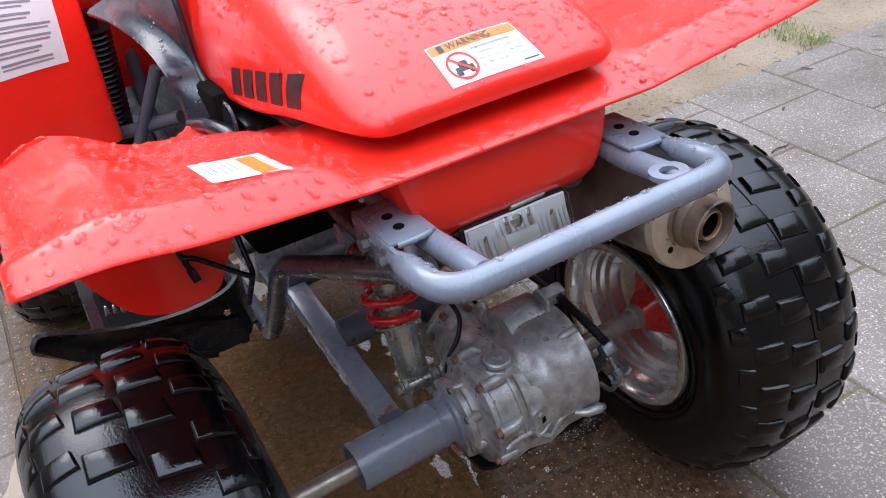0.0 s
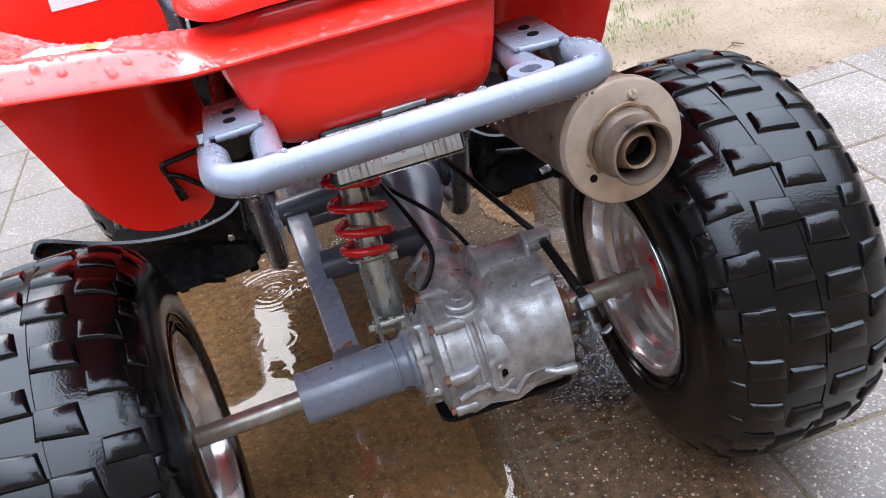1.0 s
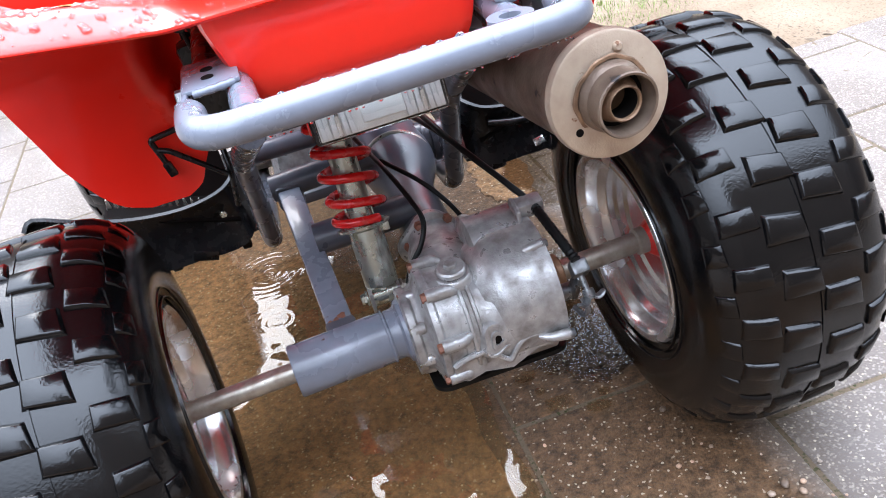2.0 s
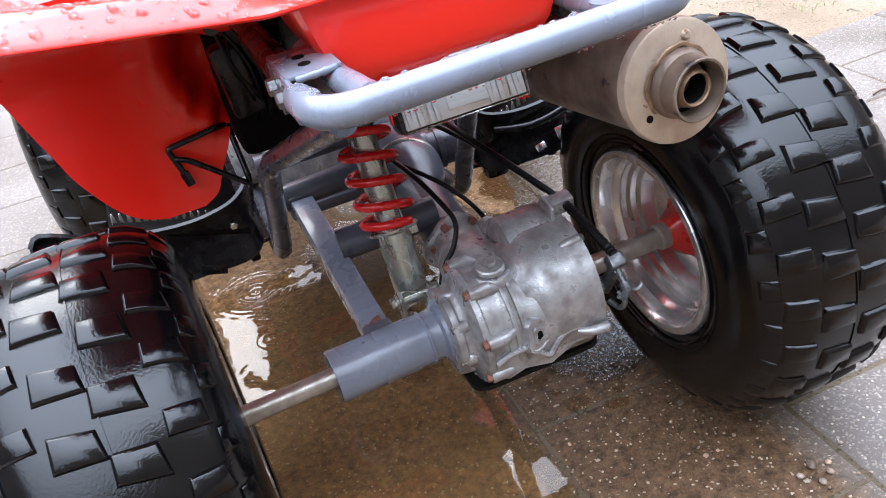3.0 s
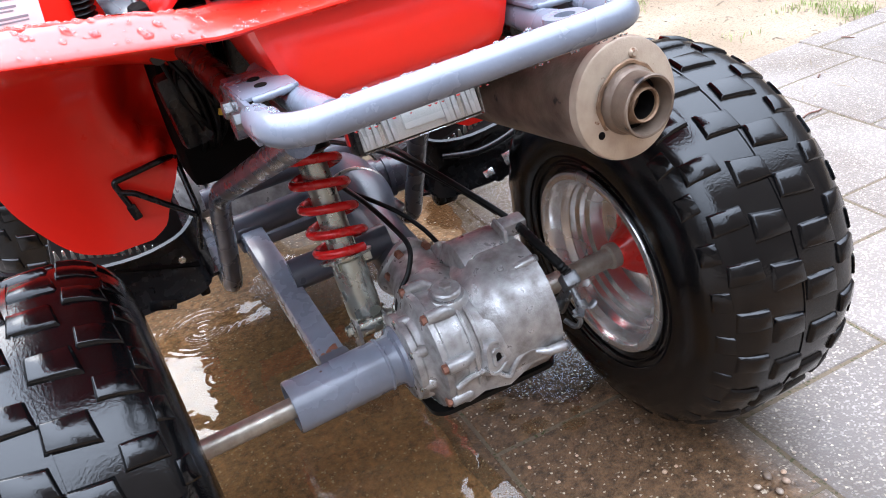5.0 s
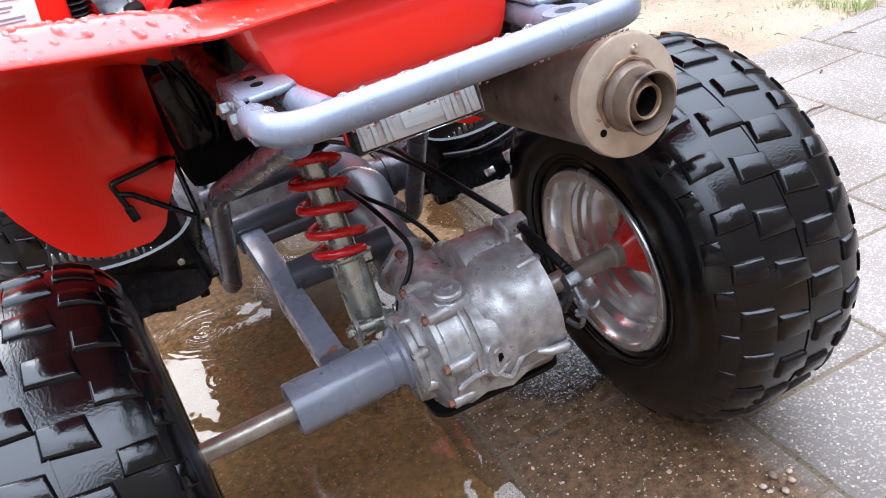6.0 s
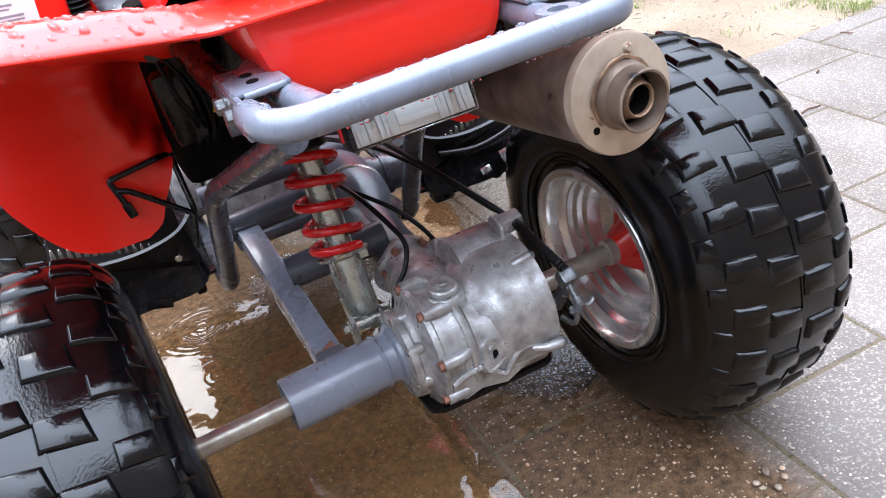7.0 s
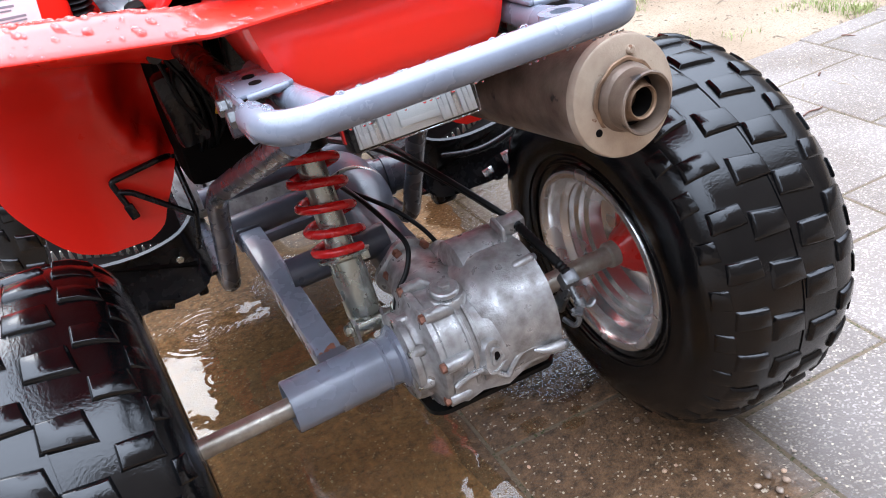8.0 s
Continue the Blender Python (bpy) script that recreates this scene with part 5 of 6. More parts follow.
def engine():
    """The grey engine block ahead of the swing arm, seen through the frame."""
    case = bmesh.new()
    block((0.27, 0.34, 0.17), pose(0.0, 0.66, 0.325), 0.03, (0.85, 0.85), case)
    e = part("engine", case, ALU, quad, "grey finned engine")
    for sg in (-1, 1):
        part("side_cover", lathe([(0.0, 0.085), (0.03, 0.082), (0.045, 0.060)], 36, along((sg * 0.13, 0.66, 0.335), (sg * 0.2, 0.66, 0.335))), ALU, e)
    for k in range(9):
        part("fin", block((0.20, 0.20, 0.006), pose(0, 0.70, 0.42 + 0.014 * k), 0.002), DARKGREY, e)
    part("cylinder", block((0.17, 0.16, 0.14), pose(0, 0.70, 0.47), 0.01), DARKGREY, e)
    part("fuel_tank", block((0.25, 0.42, 0.20), pose(0, 0.80, 0.66), 0.04, (0.8, 0.9)), RED, quad, "red fuel tank")
    part("undertray", block((0.24, 0.10, 0.02), pose(0.0, 0.48, 0.27), 0.005), DARKGREY, quad)
    part("air_box", block((0.16, 0.22, 0.12), pose(0, 0.22, 0.62), 0.02), BLACK, quad)
    part("inner_lid", block((0.25, 0.34, 0.008), pose(-0.005, 0.08, 0.706, -6), 0.003), BLACK, quad)
    part("inner_guard", block((0.20, 0.02, 0.12), pose(0.0, 0.12, 0.655, 20), 0.006), BLACK, quad)


engine()


def front_end():
    wheel(pose(-0.43, 1.12, 0.25), -1, 0.245, 0.11, 0.122, ((0.022, 0.038, -9.2), (0.068, 0.034, 0.0), (0.094, 0.015, 5.0)), 22)
    wheel(pose(0.43, 1.12, 0.25), 1, 0.245, 0.11, 0.122, ((0.022, 0.038, -9.2), (0.068, 0.034, 0.0), (0.094, 0.015, 5.0)), 22)
    for sg in (-1, 1):
        for y, z in ((1.02, 0.27), (1.22, 0.27)):
            part("front_arm", tube([(sg * 0.10, y, z + 0.03), (sg * 0.33, 1.12, 0.24)], 0.013, 14), DARKGREY, quad)
        a, b = Vector((sg * 0.225, 0.98, 0.33)), Vector((sg * 0.205, 0.93, 0.66))
        m = along(a, b)
        s = part("front_shock", lathe([(0, 0.018), (0.10, 0.018), (0.11, 0.014), (0.34, 0.014)], 24, m), CABLE, quad)
        bell = [(0.06 + 0.011 * k / 2, 0.033 if k % 2 else 0.026) for k in range(46)]
        part("bellows", lathe(bell, 28, m), CABLE, s, "ribbed black rubber bellows")
        part("front_strut", tube([(sg * 0.20, 0.86, 0.42), (sg * 0.13, 0.84, 0.56)], 0.012, 14), DARKGREY, quad)
        part("front_strut", tube([(sg * 0.30, 1.0, 0.40), (sg * 0.12, 0.80, 0.47)], 0.013, 14), DARKGREY, quad)

    part("front_skid_plate", sheet([[(x, 0.86, 0.215), (x, 1.0, 0.225), (x, 1.15, 0.29), (x, 1.27, 0.43)] for x in (-0.20, -0.07, 0.07, 0.20)], 3, 3, 0.006), BLACK, quad, "black front skid plate")
    part("front_cowl", sheet([[(x, 0.96, 0.90), (x, 1.05, 0.78), (x, 1.14, 0.60), (x, 1.25, 0.40)] for x in (-0.235, -0.1, 0.0, 0.1, 0.235)], 3, 3, 0.006), RED, quad, "red front cowl")
    part("front_frame", tube(rounded([(-0.13, 0.9, 0.30), (-0.12, 1.2, 0.34), (-0.12, 1.2, 0.56), (0.12, 1.2, 0.56), (0.12, 1.2, 0.34), (0.13, 0.9, 0.30)], 0.05), 0.014, 14), DARKGREY, quad)


front_end()

# ---- labels on the bodywork ----
from mathutils.bvhtree import BVHTree


def skin(*names):
    """A tree of the named parts' faces, in world places, to lay labels and drops on."""
    verts, faces = [], []
    for ob in [o for o in scene.objects if o.type == "MESH" and o.name.split(".")[0] in names]:
        base = len(verts)
        m = ob.matrix_basis
        verts += [m @ v.co for v in ob.data.vertices]
        faces += [[base + i for i in p.vertices] for p in ob.data.polygons]
    return BVHTree.FromPolygons(verts, faces)


def drape(name, corners, tree, way, mat, parent, lift=0.0008, n=10, label=""):
    """A thin sticker between four corners (turning about the middle), laid on the skin along way."""
    a, b, c, d = [Vector(p) for p in corners]
    bm = bmesh.new()
    w = Vector(way).normalized()
    grid = []
    for i in range(n + 1):
        row = []
        for j in range(n + 1):
            u, v = i / n, j / n
            p = a * (1 - u) * (1 - v) + b * u * (1 - v) + c * u * v + d * (1 - u) * v
            hit = tree.ray_cast(p - w * 0.3, w)
            row.append(bm.verts.new((hit[0] if hit[0] else p) - w * lift))
        grid.append(row)
    for r, q in zip(grid, grid[1:]):
        for k in range(n):
            bm.faces.new((r[k], r[k + 1], q[k + 1], q[k]))
    return part(name, bm, mat, parent, label)


def quad_in(corners, u0, v0, u1, v1):
    a, b, c, d = [Vector(p) for p in corners]
    at = lambda u, v: a * (1 - u) * (1 - v) + b * u * (1 - v) + c * u * v + d * (1 - u) * v
    return [at(u0, v0), at(u1, v0), at(u1, v1), at(u0, v1)]


def draped_text(words, corners, tree, way, mat, parent, lift):
    """Printed words set between four corners and laid on the skin."""
    cu = bpy.data.curves.new("print", "FONT")
    cu.body, cu.size, cu.align_x, cu.resolution_u = words, 1.0, "LEFT", 3
    ob = new("print", cu)
    me = bpy.data.meshes.new_from_object(ob.evaluated_get(bpy.context.evaluated_depsgraph_get()))
    bpy.data.objects.remove(ob)
    xs, ys = [v.co.x for v in me.vertices], [v.co.y for v in me.vertices]
    a, b, c, d = [Vector(p) for p in corners]
    w = Vector(way).normalized()
    for v in me.vertices:
        u = (v.co.x - min(xs)) / (max(xs) - min(xs))
        t = (v.co.y - min(ys)) / (max(ys) - min(ys))
        p = d * (1 - u) * (1 - t) + c * u * (1 - t) + b * u * t + a * (1 - u) * t
        hit = tree.ray_cast(p - w * 0.3, w)
        v.co = (hit[0] if hit[0] else p) - w * lift
    me.materials.append(mat)
    o = new("print", me)
    o.parent = parent
    return o


def labels():
    deck, seat = skin("rear_fender"), skin("seat")
    down = (0, 0, -1)
    # small white label with an orange band on the fender
    box = [(-0.270, -0.079, 0.78), (-0.207, -0.081, 0.78), (-0.202, -0.167, 0.78), (-0.266, -0.157, 0.78)]
    lab = drape("fender_label", box, deck, down, LABEL, quad, 0.0009, 8, "white fender label with an orange band")
    drape("band", quad_in(box, 0.62, 0.08, 0.86, 0.95), deck, down, ORANGE, lab, 0.0014, 8)
    rnd = random.Random(4)
    for k in range(5):
        drape("line", quad_in(box, 0.10 + 0.09 * k, 0.12, 0.125 + 0.09 * k, rnd.uniform(0.6, 0.9)), deck, down, PALEINK, lab, 0.0014, 6)
    # warning label on the back of the seat
    way = Vector((0, 0.55, -1)).normalized()
    box = [(-0.047, -0.118, 0.82), (0.043, -0.116, 0.82), (0.050, -0.166, 0.80), (-0.047, -0.166, 0.80)]
    lab = drape("warning_label", box, seat, way, LABEL, quad, 0.0009, 10, "white warning label with an orange heading")
    drape("heading", quad_in(box, 0.01, 0.02, 0.99, 0.24), seat, way, ORANGE, lab, 0.0013, 10)
    draped_text("WARNING", quad_in(box, 0.20, 0.05, 0.70, 0.21), seat, way, INK, lab, 0.0018)
    drape("sign", quad_in(box, 0.10, 0.05, 0.16, 0.21), seat, way, INK, lab, 0.0018, 4)
    drape("line", quad_in(box, 0.40, 0.31, 0.86, 0.36), seat, way, PALEINK, lab, 0.0014, 8)
    for words, v, u in (("Passengers can cause a", 0.43, 0.88), ("loss of control resulting in", 0.57, 0.95), ("SEVERE INJURY or DEATH", 0.71, 0.95)):
        draped_text(words, quad_in(box, 0.40, v, u, v + 0.095), seat, way, INK, lab, 0.0016)
    drape("line", quad_in(box, 0.80, 0.90, 0.97, 0.93), seat, way, INK, lab, 0.0014, 4)
    # round prohibition sign: ring, bar and a plain machine shape
    cu, cv = 0.22, 0.62

    def spot(u, v, lift):
        q = quad_in(box, u, v, u, v)[0]
        hit = seat.ray_cast(q - way * 0.3, way)
        return (hit[0] if hit[0] else q) - way * lift

    ring = bmesh.new()
    inner = [ring.verts.new(spot(cu + 0.130 * math.cos(a), cv + 0.27 * math.sin(a), 0.0016)) for a in (2 * math.pi * k / 40 for k in range(40))]
    outer = [ring.verts.new(spot(cu + 0.155 * math.cos(a), cv + 0.32 * math.sin(a), 0.0016)) for a in (2 * math.pi * k / 40 for k in range(40))]
    for k in range(40):
        ring.faces.new((inner[k], inner[(k + 1) % 40], outer[(k + 1) % 40], outer[k]))
    part("ring", ring, WARNRED, lab)
    drape("slash", [spot(cu - 0.10, cv - 0.20, 0), spot(cu - 0.08, cv - 0.23, 0), spot(cu + 0.10, cv + 0.19, 0), spot(cu + 0.08, cv + 0.22, 0)], seat, way, WARNRED, lab, 0.0020, 6)
    for u0, v0, u1, v1 in ((-0.09, 0.02, 0.10, 0.12), (-0.04, -0.10, 0.06, 0.02), (-0.10, 0.10, -0.04, 0.20), (0.04, 0.10, 0.10, 0.20)):
        drape("picture", quad_in(box, cu + u0, cv + v0, cu + u1, cv + v1), seat, way, INK, lab, 0.0016, 4)
    # dark maker's mark on the seat's side, as five plain blocks
    mark = [(-0.16, 0.172, 0.757), (-0.16, -0.088, 0.820), (-0.16, -0.083, 0.782), (-0.16, 0.195, 0.715)]
    for k in range(5):
        drape("side_mark", quad_in(mark, 0.03 + 0.185 * k, 0.06, 0.03 + 0.185 * k + 0.135, 0.98), seat, (1, 0, 0), INK, quad, 0.0009, 6)
    # large information label on the front fender
    ff = skin("front_fender")
    box = [(-0.400, 0.76, 0.83), (-0.255, 0.83, 0.785), (-0.270, 0.84, 0.610), (-0.412, 0.77, 0.625)]
    lab = drape("information_label", box, ff, (0, 1, 0), LABEL, quad, 0.0012, 10, "large white information label with small print")
    for k in range(9):
        v = 0.08 + 0.10 * k
        drape("line", quad_in(box, 0.24, v, rnd.uniform(0.70, 0.93), v + 0.022), ff, (0, 1, 0), PALEINK, lab, 0.0018, 6)
        drape("line", quad_in(box, 0.24, v + 0.04, rnd.uniform(0.6, 0.93), v + 0.055), ff, (0, 1, 0), PALEINK, lab, 0.0018, 6)
        if k % 2:
            dot = bmesh.new()
            mid = quad_in(box, 0.13, v, 0.13, v)[0]
            rings = []
            for r in (0.0070, 0.0100):
                ring = []
                for j in range(20):
                    a = 2 * math.pi * j / 20
                    q = mid + Vector((r * math.cos(a), 0, r * math.sin(a)))
                    hit = ff.ray_cast(q - Vector((0, 0.3, 0)), Vector((0, 1, 0)))
                    ring.append(dot.verts.new((hit[0] if hit[0] else q) - Vector((0, 0.0018, 0))))
                rings.append(ring)
            for j in range(20):
                dot.faces.new((rings[0][j], rings[0][(j + 1) % 20], rings[1][(j + 1) % 20], rings[1][j]))
            part("round_sign", dot, BLUEINK if k == 7 else WARNRED, lab)


labels()


def raindrops():
    """Beads of rain on the plastic and the grab bar, as one mesh."""
    rnd = random.Random(17)
    tree = skin("rear_fender", "seat", "frame_cover", "grab_bar", "front_fender")
    verts, faces = [], []
    seg, rings = 9, 3

    def bead(p, n, r, tall):
        n = n.normalized()
        side = n.orthogonal().normalized()
        up = n.cross(side)
        sx, sy = r * rnd.uniform(0.8, 1.25), r * rnd.uniform(0.8, 1.5)
        base = len(verts)
        for i in range(rings):
            a = (math.pi / 2) * i / rings
            for k in range(seg):
                t = 2 * math.pi * k / seg
                verts.append(p + math.cos(a) * (sx * math.cos(t) * side + sy * math.sin(t) * up) + n * (tall * r * math.sin(a) - 0.0002))
        verts.append(p + n * (tall * r - 0.0002))
        for i in range(rings - 1):
            for k in range(seg):
                j = (k + 1) % seg
                faces.append((base + i * seg + k, base + i * seg + j, base + (i + 1) * seg + j, base + (i + 1) * seg + k))
        for k in range(seg):
            faces.append((base + (rings - 1) * seg + k, base + (rings - 1) * seg + (k + 1) % seg, len(verts) - 1))

    for k in range(17000):
        x, y = rnd.uniform(-0.46, 0.46), rnd.uniform(-0.30, 0.45)
        hit = tree.ray_cast(Vector((x, y, 1.3)), Vector((0, 0, -1)))
        if hit[0] is None or hit[1].z < 0.25 or hit[0].z < 0.6:
            continue
        crowd = noise.noise(Vector((x * 9, y * 9, 1.5)))
        if rnd.random() > 0.52 + 0.5 * crowd:
            continue
        r = 0.0012 + 0.0026 * rnd.random() ** 2.2
        bead(hit[0], hit[1], r, 0.75)
    for k in range(26):
        x = rnd.uniform(-0.10, 0.135)
        bead(Vector((x, -0.3045 + rnd.uniform(-0.002, 0.002), 0.6846 + 0.017 * (x + 0.143))), Vector((0, -0.25, -1)), rnd.uniform(0.0009, 0.0015), 1.0)
    # broad films of water lying on the seat
    for x, y, r in ((-0.075, 0.0, 0.010), (-0.062, -0.004, 0.012), (-0.050, -0.002, 0.009), (-0.10, -0.03, 0.007), (0.04, 0.02, 0.008), (0.055, 0.018, 0.006)):
        hit = tree.ray_cast(Vector((x, y, 1.3)), Vector((0, 0, -1)))
        if hit[0] is not None:
            bead(hit[0], hit[1], r, 0.10)
    for sg in (-1, 1):
        for k in range(120):
            y, z = rnd.uniform(-0.1, 0.3), rnd.uniform(0.70, 0.84)
            hit = tree.ray_cast(Vector((sg * 0.5, y, z)), Vector((-sg, 0, 0)))
            if hit[0] is not None and abs(hit[0].x) < 0.2:
                bead(hit[0], hit[1], 0.0008 + 0.002 * rnd.random() ** 3, 0.55)
    me = bpy.data.meshes.new("raindrops")
    me.from_pydata(verts, [], faces)
    me.materials.append(DROP)
    for p in me.polygons:
        p.use_smooth = True
    tagged(new("raindrops", me), "clear beads of rain on the red bodywork", "raindrops", kind="stuff")


raindrops()

# ---- loose things on the ground ----
def puddle(cx, cy, rx, ry, seed, name="puddle", mat=WATER, z=0.0028, label="shallow rain puddle on the muddy paving slabs"):
    """Shallow water or mud with an uneven shore."""
    bm = bmesh.new()
    n = 120
    ring = []
    for k in range(n):
        a = 2 * math.pi * k / n
        w = 1 + 0.35 * noise.noise(Vector((math.cos(a) * 1.6, math.sin(a) * 1.6, seed))) + 0.16 * noise.noise(Vector((math.cos(a) * 6, math.sin(a) * 6, seed + 2)))
        ring.append(bm.verts.new((cx + rx * w * math.cos(a), cy + ry * w * math.sin(a), z)))
    bm.faces.new(ring)
    ob = part(name, bm, mat)
    if ob.data.polygons[0].normal.z < 0:
        ob.data.flip_normals()
    ob.visible_shadow = False
    return tagged(ob, label, name.split("_")[0], kind="stuff")


for spot in ((-0.20, 0.36, 0.34, 0.66, 0.3), (0.320, 0.80, 0.062, 0.15, 4.8)):
    puddle(*spot, "mud_film", MUD, 0.0016, "thin film of wet brown mud over the slabs")
for spot in ((-0.215, 0.36, 0.40, 0.66, 0.3), (0.168, 0.066, 0.020, 0.016, 7.3), (0.141, 0.143, 0.020, 0.012, 3.3), (0.150, 0.10, 0.007, 0.009, 9.1), (0.215, 0.03, 0.018, 0.012, 4.4), (0.235, 0.055, 0.010, 0.008, 5.1)):
    puddle(*spot)
for spot in ((0.245, 0.185, 0.085, 0.105, 1.3), (0.30, 0.36, 0.06, 0.10, 3.7), (0.00, 0.36, 0.07, 0.10, 5.9), (0.47, 0.77, 0.13, 0.17, 2.2), (0.02, 0.72, 0.13, 0.12, 8.4)):
    puddle(*spot, "wet_grit", FILM, 0.0034, "water standing among the grit of a slab")


def pebbles():
    rnd = random.Random(11)
    meshes = []
    for k in range(4):
        bm = bmesh.new()
        bmesh.ops.create_icosphere(bm, subdivisions=2, radius=1)
        for v in bm.verts:
            v.co *= 1 + 0.25 * noise.noise(v.co * 1.3 + Vector((k * 5, 0, 0)))
            v.co.z *= 0.6
        me = bpy.data.meshes.new("pebble")
        bm.to_mesh(me)
        bm.free()
        me.materials.append(PEBBLE)
        for p in me.polygons:
            p.use_smooth = True
        meshes.append(me)
    spots = [(0.363, -0.207, 0.0075), (0.376, -0.228, 0.007), (0.357, -0.236, 0.006), (0.34, -0.215, 0.006), (0.385, -0.214, 0.005), (0.316, -0.111, 0.004), (0.293, -0.019, 0.006), (0.262, -0.123, 0.005)]
    for k in range(28):
        spots.append((rnd.uniform(0.1, 0.5), rnd.uniform(-0.28, 0.0), rnd.uniform(0.002, 0.0035)))
    for x, y, r in spots:
        o = new("pebble", rnd.choice(meshes))
        r *= 0.78
        o.matrix_world = pose(x, y, r * 0.45, 0, 0, rnd.uniform(0, 360)) @ Matrix.Diagonal((r * rnd.uniform(0.8, 1.4), r, r, 1))
        tagged(o, "small rounded pebble lying on the wet paving", "pebble", "loose pebbles on the paving")


pebbles()


def grass():
    rnd = random.Random(21)
    verts, faces = [], []
    tufts = []
    patches = ((0.85, 1.75, 0.40), (1.02, 1.52, 0.16), (0.70, 1.35, 0.15), (1.84, 1.15, 0.10), (1.86, 1.02, 0.05), (1.50, 1.75, 0.15), (2.3, 1.6, 0.25), (1.3, 2.3, 0.5), (2.4, 2.6, 0.7), (0.5, 2.3, 0.5))
    for px, py, r in patches:
        for k in range(int(260 * r ** 1.3) + 10):
            a, q = rnd.uniform(0, 6.283), r * rnd.random() ** 0.7
            tufts.append((px + q * math.cos(a), max(1.02, py + q * math.sin(a))))
    for k in range(1500):
        x, y = rnd.uniform(0.2, 6.5), rnd.uniform(1.06, 7.0)
        if noise.noise(Vector((x * 0.9, y * 0.9, 7.0))) + rnd.uniform(-0.12, 0.12) > 0.2:
            tufts.append((x, y))
    for x, y in tufts:
        for b in range(rnd.randint(6, 14)):
            a, r = rnd.uniform(0, 6.283), rnd.uniform(0, 0.045)
            px, py = x + r * math.cos(a), y + r * math.sin(a)
            h, w = rnd.uniform(0.004, 0.016), rnd.uniform(0.0008, 0.0016)
            lx, ly = rnd.uniform(-0.016, 0.016), rnd.uniform(-0.016, 0.016)
            d = rnd.uniform(0, 3.14)
            dx, dy = w * math.cos(d), w * math.sin(d)
            i = len(verts)
            verts += [(px - dx, py - dy, -0.012), (px + dx, py + dy, -0.012), (px + lx * 0.5 + dx * 0.7, py + ly * 0.5 + dy * 0.7, h * 0.6), (px + lx * 0.5 - dx * 0.7, py + ly * 0.5 - dy * 0.7, h * 0.6), (px + lx, py + ly, h)]
            faces += [(i, i + 1, i + 2, i + 3), (i + 3, i + 2, i + 4)]
    me = bpy.data.meshes.new("grass")
    me.from_pydata(verts, [], faces)
    me.materials.append(GRASS)
    tagged(new("grass", me), "sparse wet grass tufts in sandy soil", "grass", kind="stuff")


grass()


def twigs():
    """Bits of twig lying on the slabs and the sand."""
    for x, y, turn, long in ((1.244, 0.585, 4, 0.034), (1.667, 0.88, -60, 0.018), (1.156, 1.225, -50, 0.018), (1.42, 0.74, 35, 0.012)):
        pts = catmull([(-long, 0, 0.003), (-long * 0.3, long * 0.12, 0.0042), (long * 0.4, -long * 0.06, 0.0036), (long, long * 0.1, 0.003)], 3)
        o = part("twig", tube(pts, [0.0022] * (len(pts) - 3) + [0.0018, 0.0014, 0.0008], 7), TWIG)
        o.matrix_world = pose(x, y, 0.0, 0, 0, turn)
        tagged(o, "short brown wet twig lying on the yard", "twig", "loose twigs")


twigs()


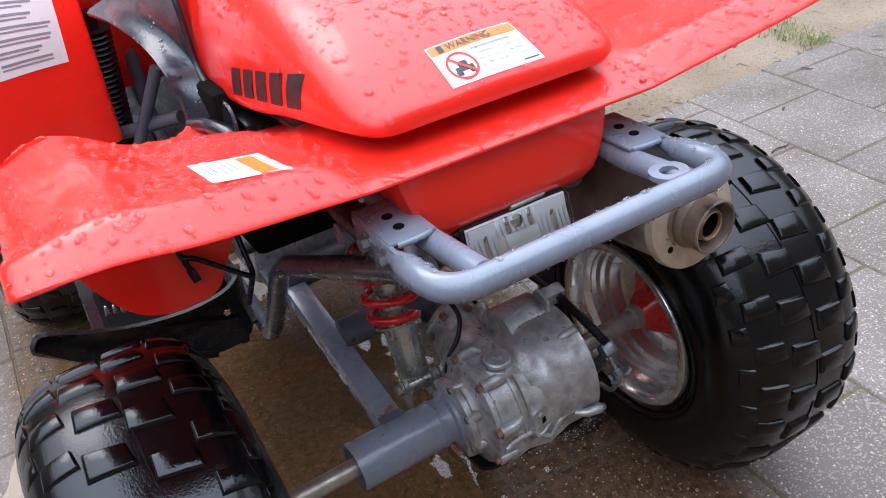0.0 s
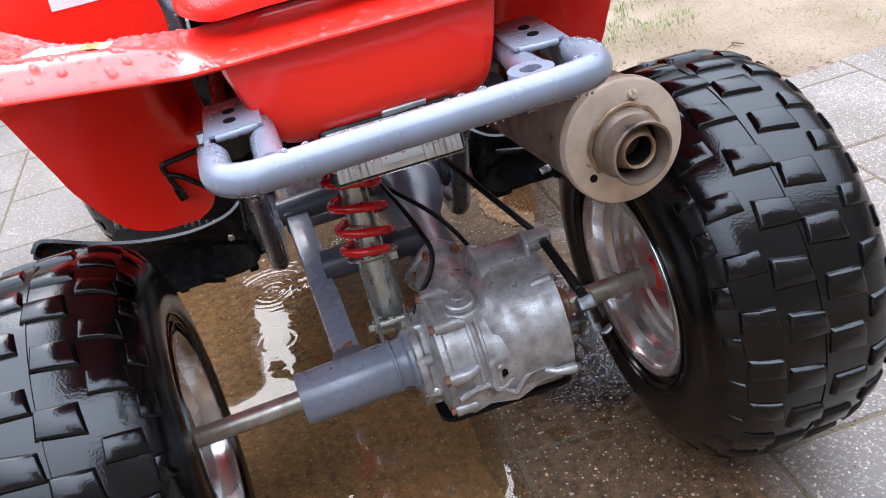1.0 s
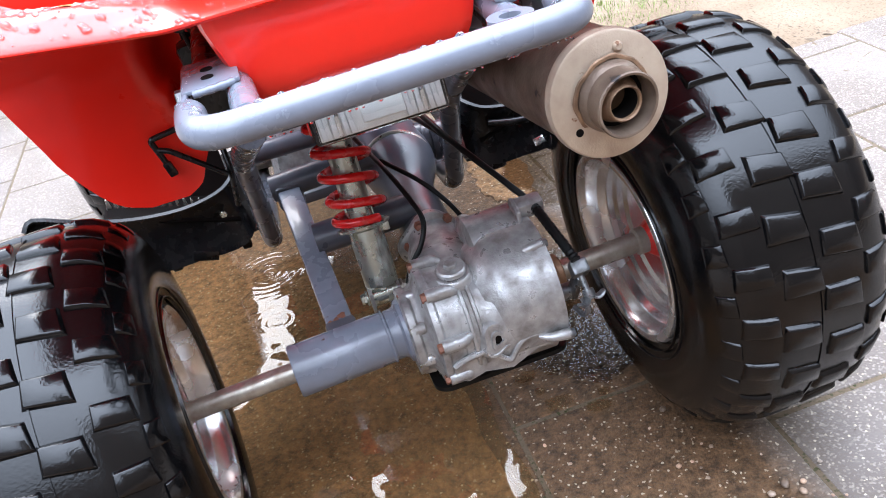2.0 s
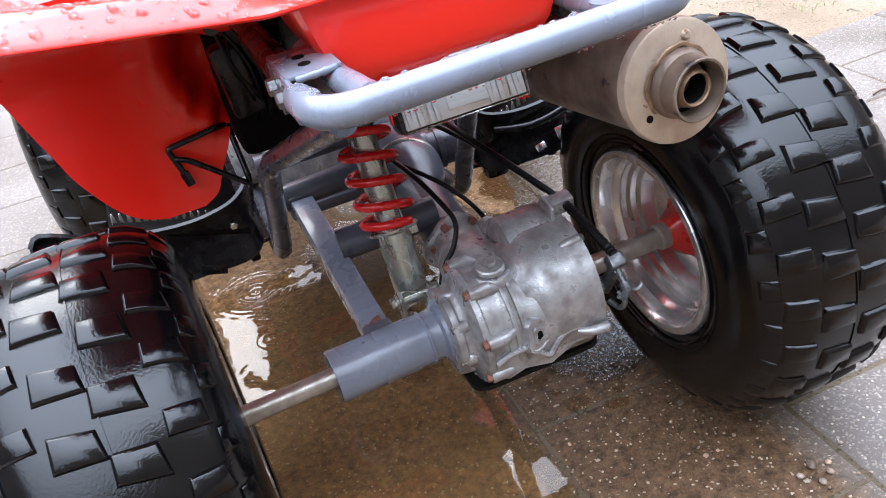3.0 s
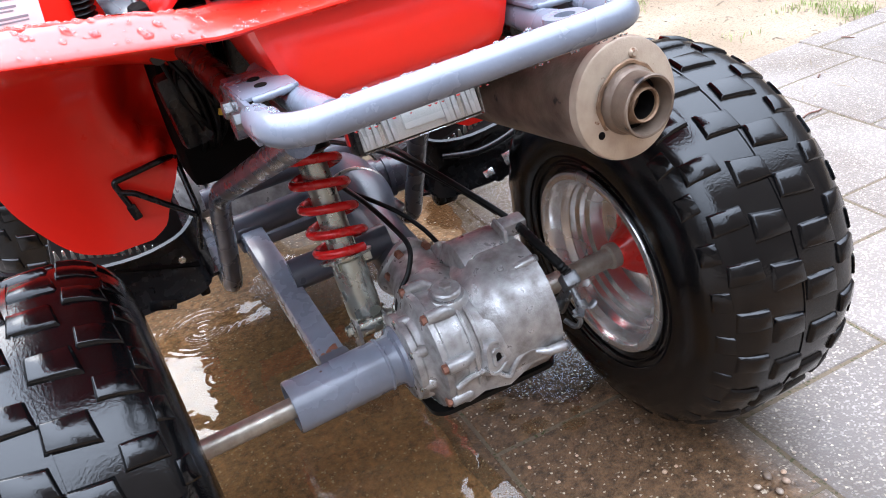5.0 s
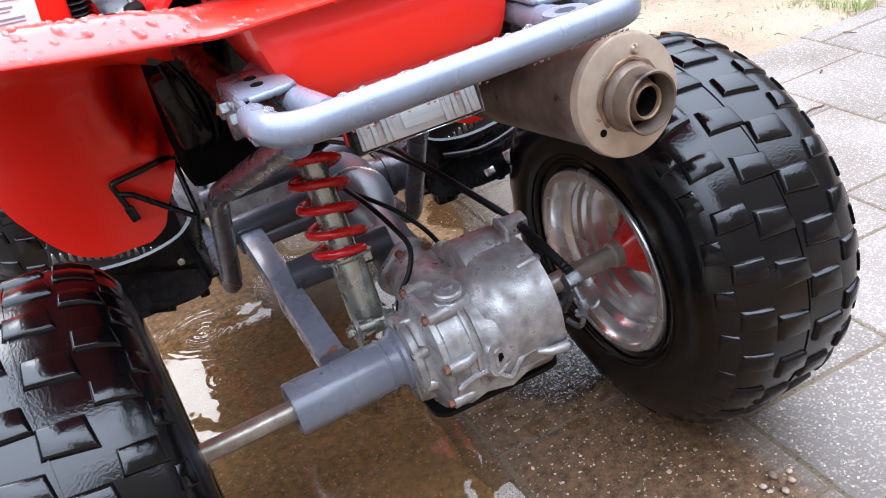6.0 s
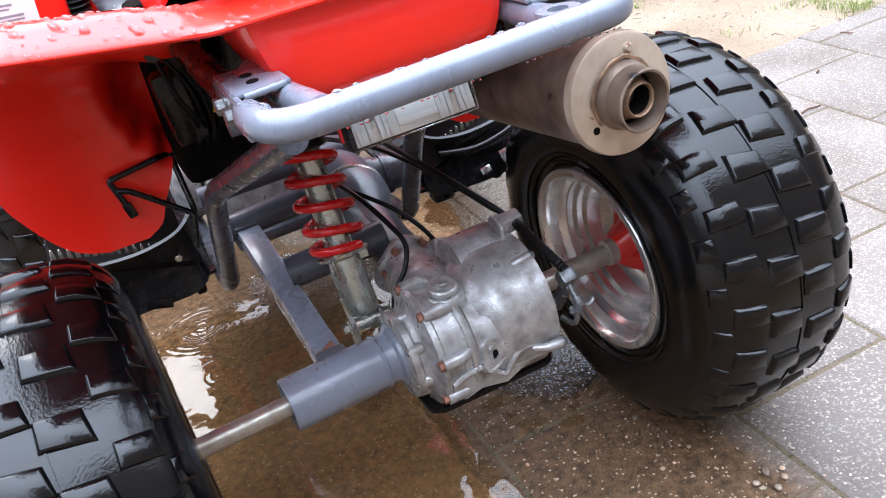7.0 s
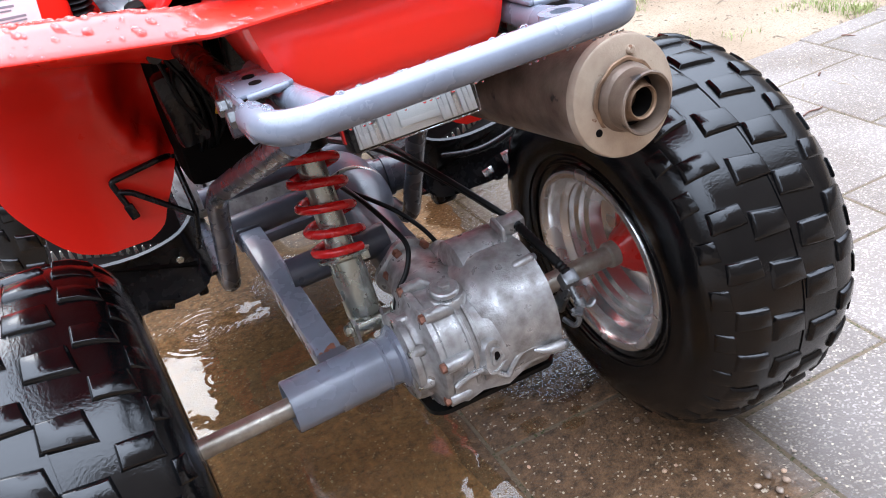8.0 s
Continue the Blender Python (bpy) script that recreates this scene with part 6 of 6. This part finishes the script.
def clods():
    """Crumbs of soil, bark and straw on the sand, as one mesh."""
    rnd = random.Random(33)
    verts, faces = [], []
    for k in range(5200):
        x, y = rnd.uniform(0.25, 3.4), (0.97 + 2.6 * rnd.random() ** 1.5 if k % 8 else 0.55 + 0.4 * rnd.random())
        if noise.noise(Vector((x * 3, y * 3, 2.0))) + rnd.uniform(-0.3, 0.3) < 0.0:
            continue
        r = rnd.uniform(0.0012, 0.0045) * (1.8 if rnd.random() < 0.06 else 1.0)
        long = r * (rnd.uniform(3, 7) if rnd.random() < 0.18 else rnd.uniform(0.8, 1.6))
        d = rnd.uniform(0, 3.14)
        c, q = math.cos(d), math.sin(d)
        z = -0.006 + 0.018 * noise.noise(Vector((x * 1.7, y * 1.7, 0))) if y > 0.96 else -0.0005
        r *= 1.0 if y > 0.96 else 0.6
        i = len(verts)
        for u, v, w in ((-1, -0.6, 0), (1, -0.7, 0), (0.8, 0.8, 0), (-0.9, 0.6, 0), (-0.4, -0.2, 0.7), (0.5, 0.1, 0.9)):
            a, b = u * long, v * r
            verts.append((x + a * c - b * q, y + a * q + b * c, z + w * r))
        faces += [(i, i + 1, i + 5, i + 4), (i + 1, i + 2, i + 5), (i + 2, i + 3, i + 4, i + 5), (i + 3, i, i + 4)]
    me = bpy.data.meshes.new("soil_crumbs")
    me.from_pydata(verts, [], faces)
    me.materials.append(CLOD)
    tagged(new("soil_crumbs", me), "brown crumbs of soil and straw on sand", "soil", kind="stuff")


clods()


# ---- paving slabs, last ----
def slabs():
    rnd = random.Random(2)
    cache = {}
    for a, b in zip(COLUMNS, COLUMNS[1:]):
        w = round(b - a - 0.0042, 3)
        y = START.get(a, rnd.uniform(0, 0.3)) - 0.308 * 10
        end = 3.0 if a < 0.05 else 0.925 + 0.03 * a + rnd.uniform(-0.006, 0.006)
        y = max(y, -2.82) if y + 0.308 < -2.82 else y
        while y < end:
            d = min(0.3035, end - y)
            if y + d < -2.80:
                y += 0.308
                continue
            if d < 0.03:
                break
            key = (w, round(d, 2))
            if key not in cache:
                cache[key] = slab_mesh(w, d)
            o = new("slab", cache[key])
            o.parent = pavement
            o.matrix_world = pose((a + b) / 2, y + d / 2, rnd.uniform(-0.0015, 0.0), rnd.uniform(-0.12, 0.12), rnd.uniform(-0.12, 0.12), rnd.uniform(-0.4, 0.4))
            y += 0.308


slabs()
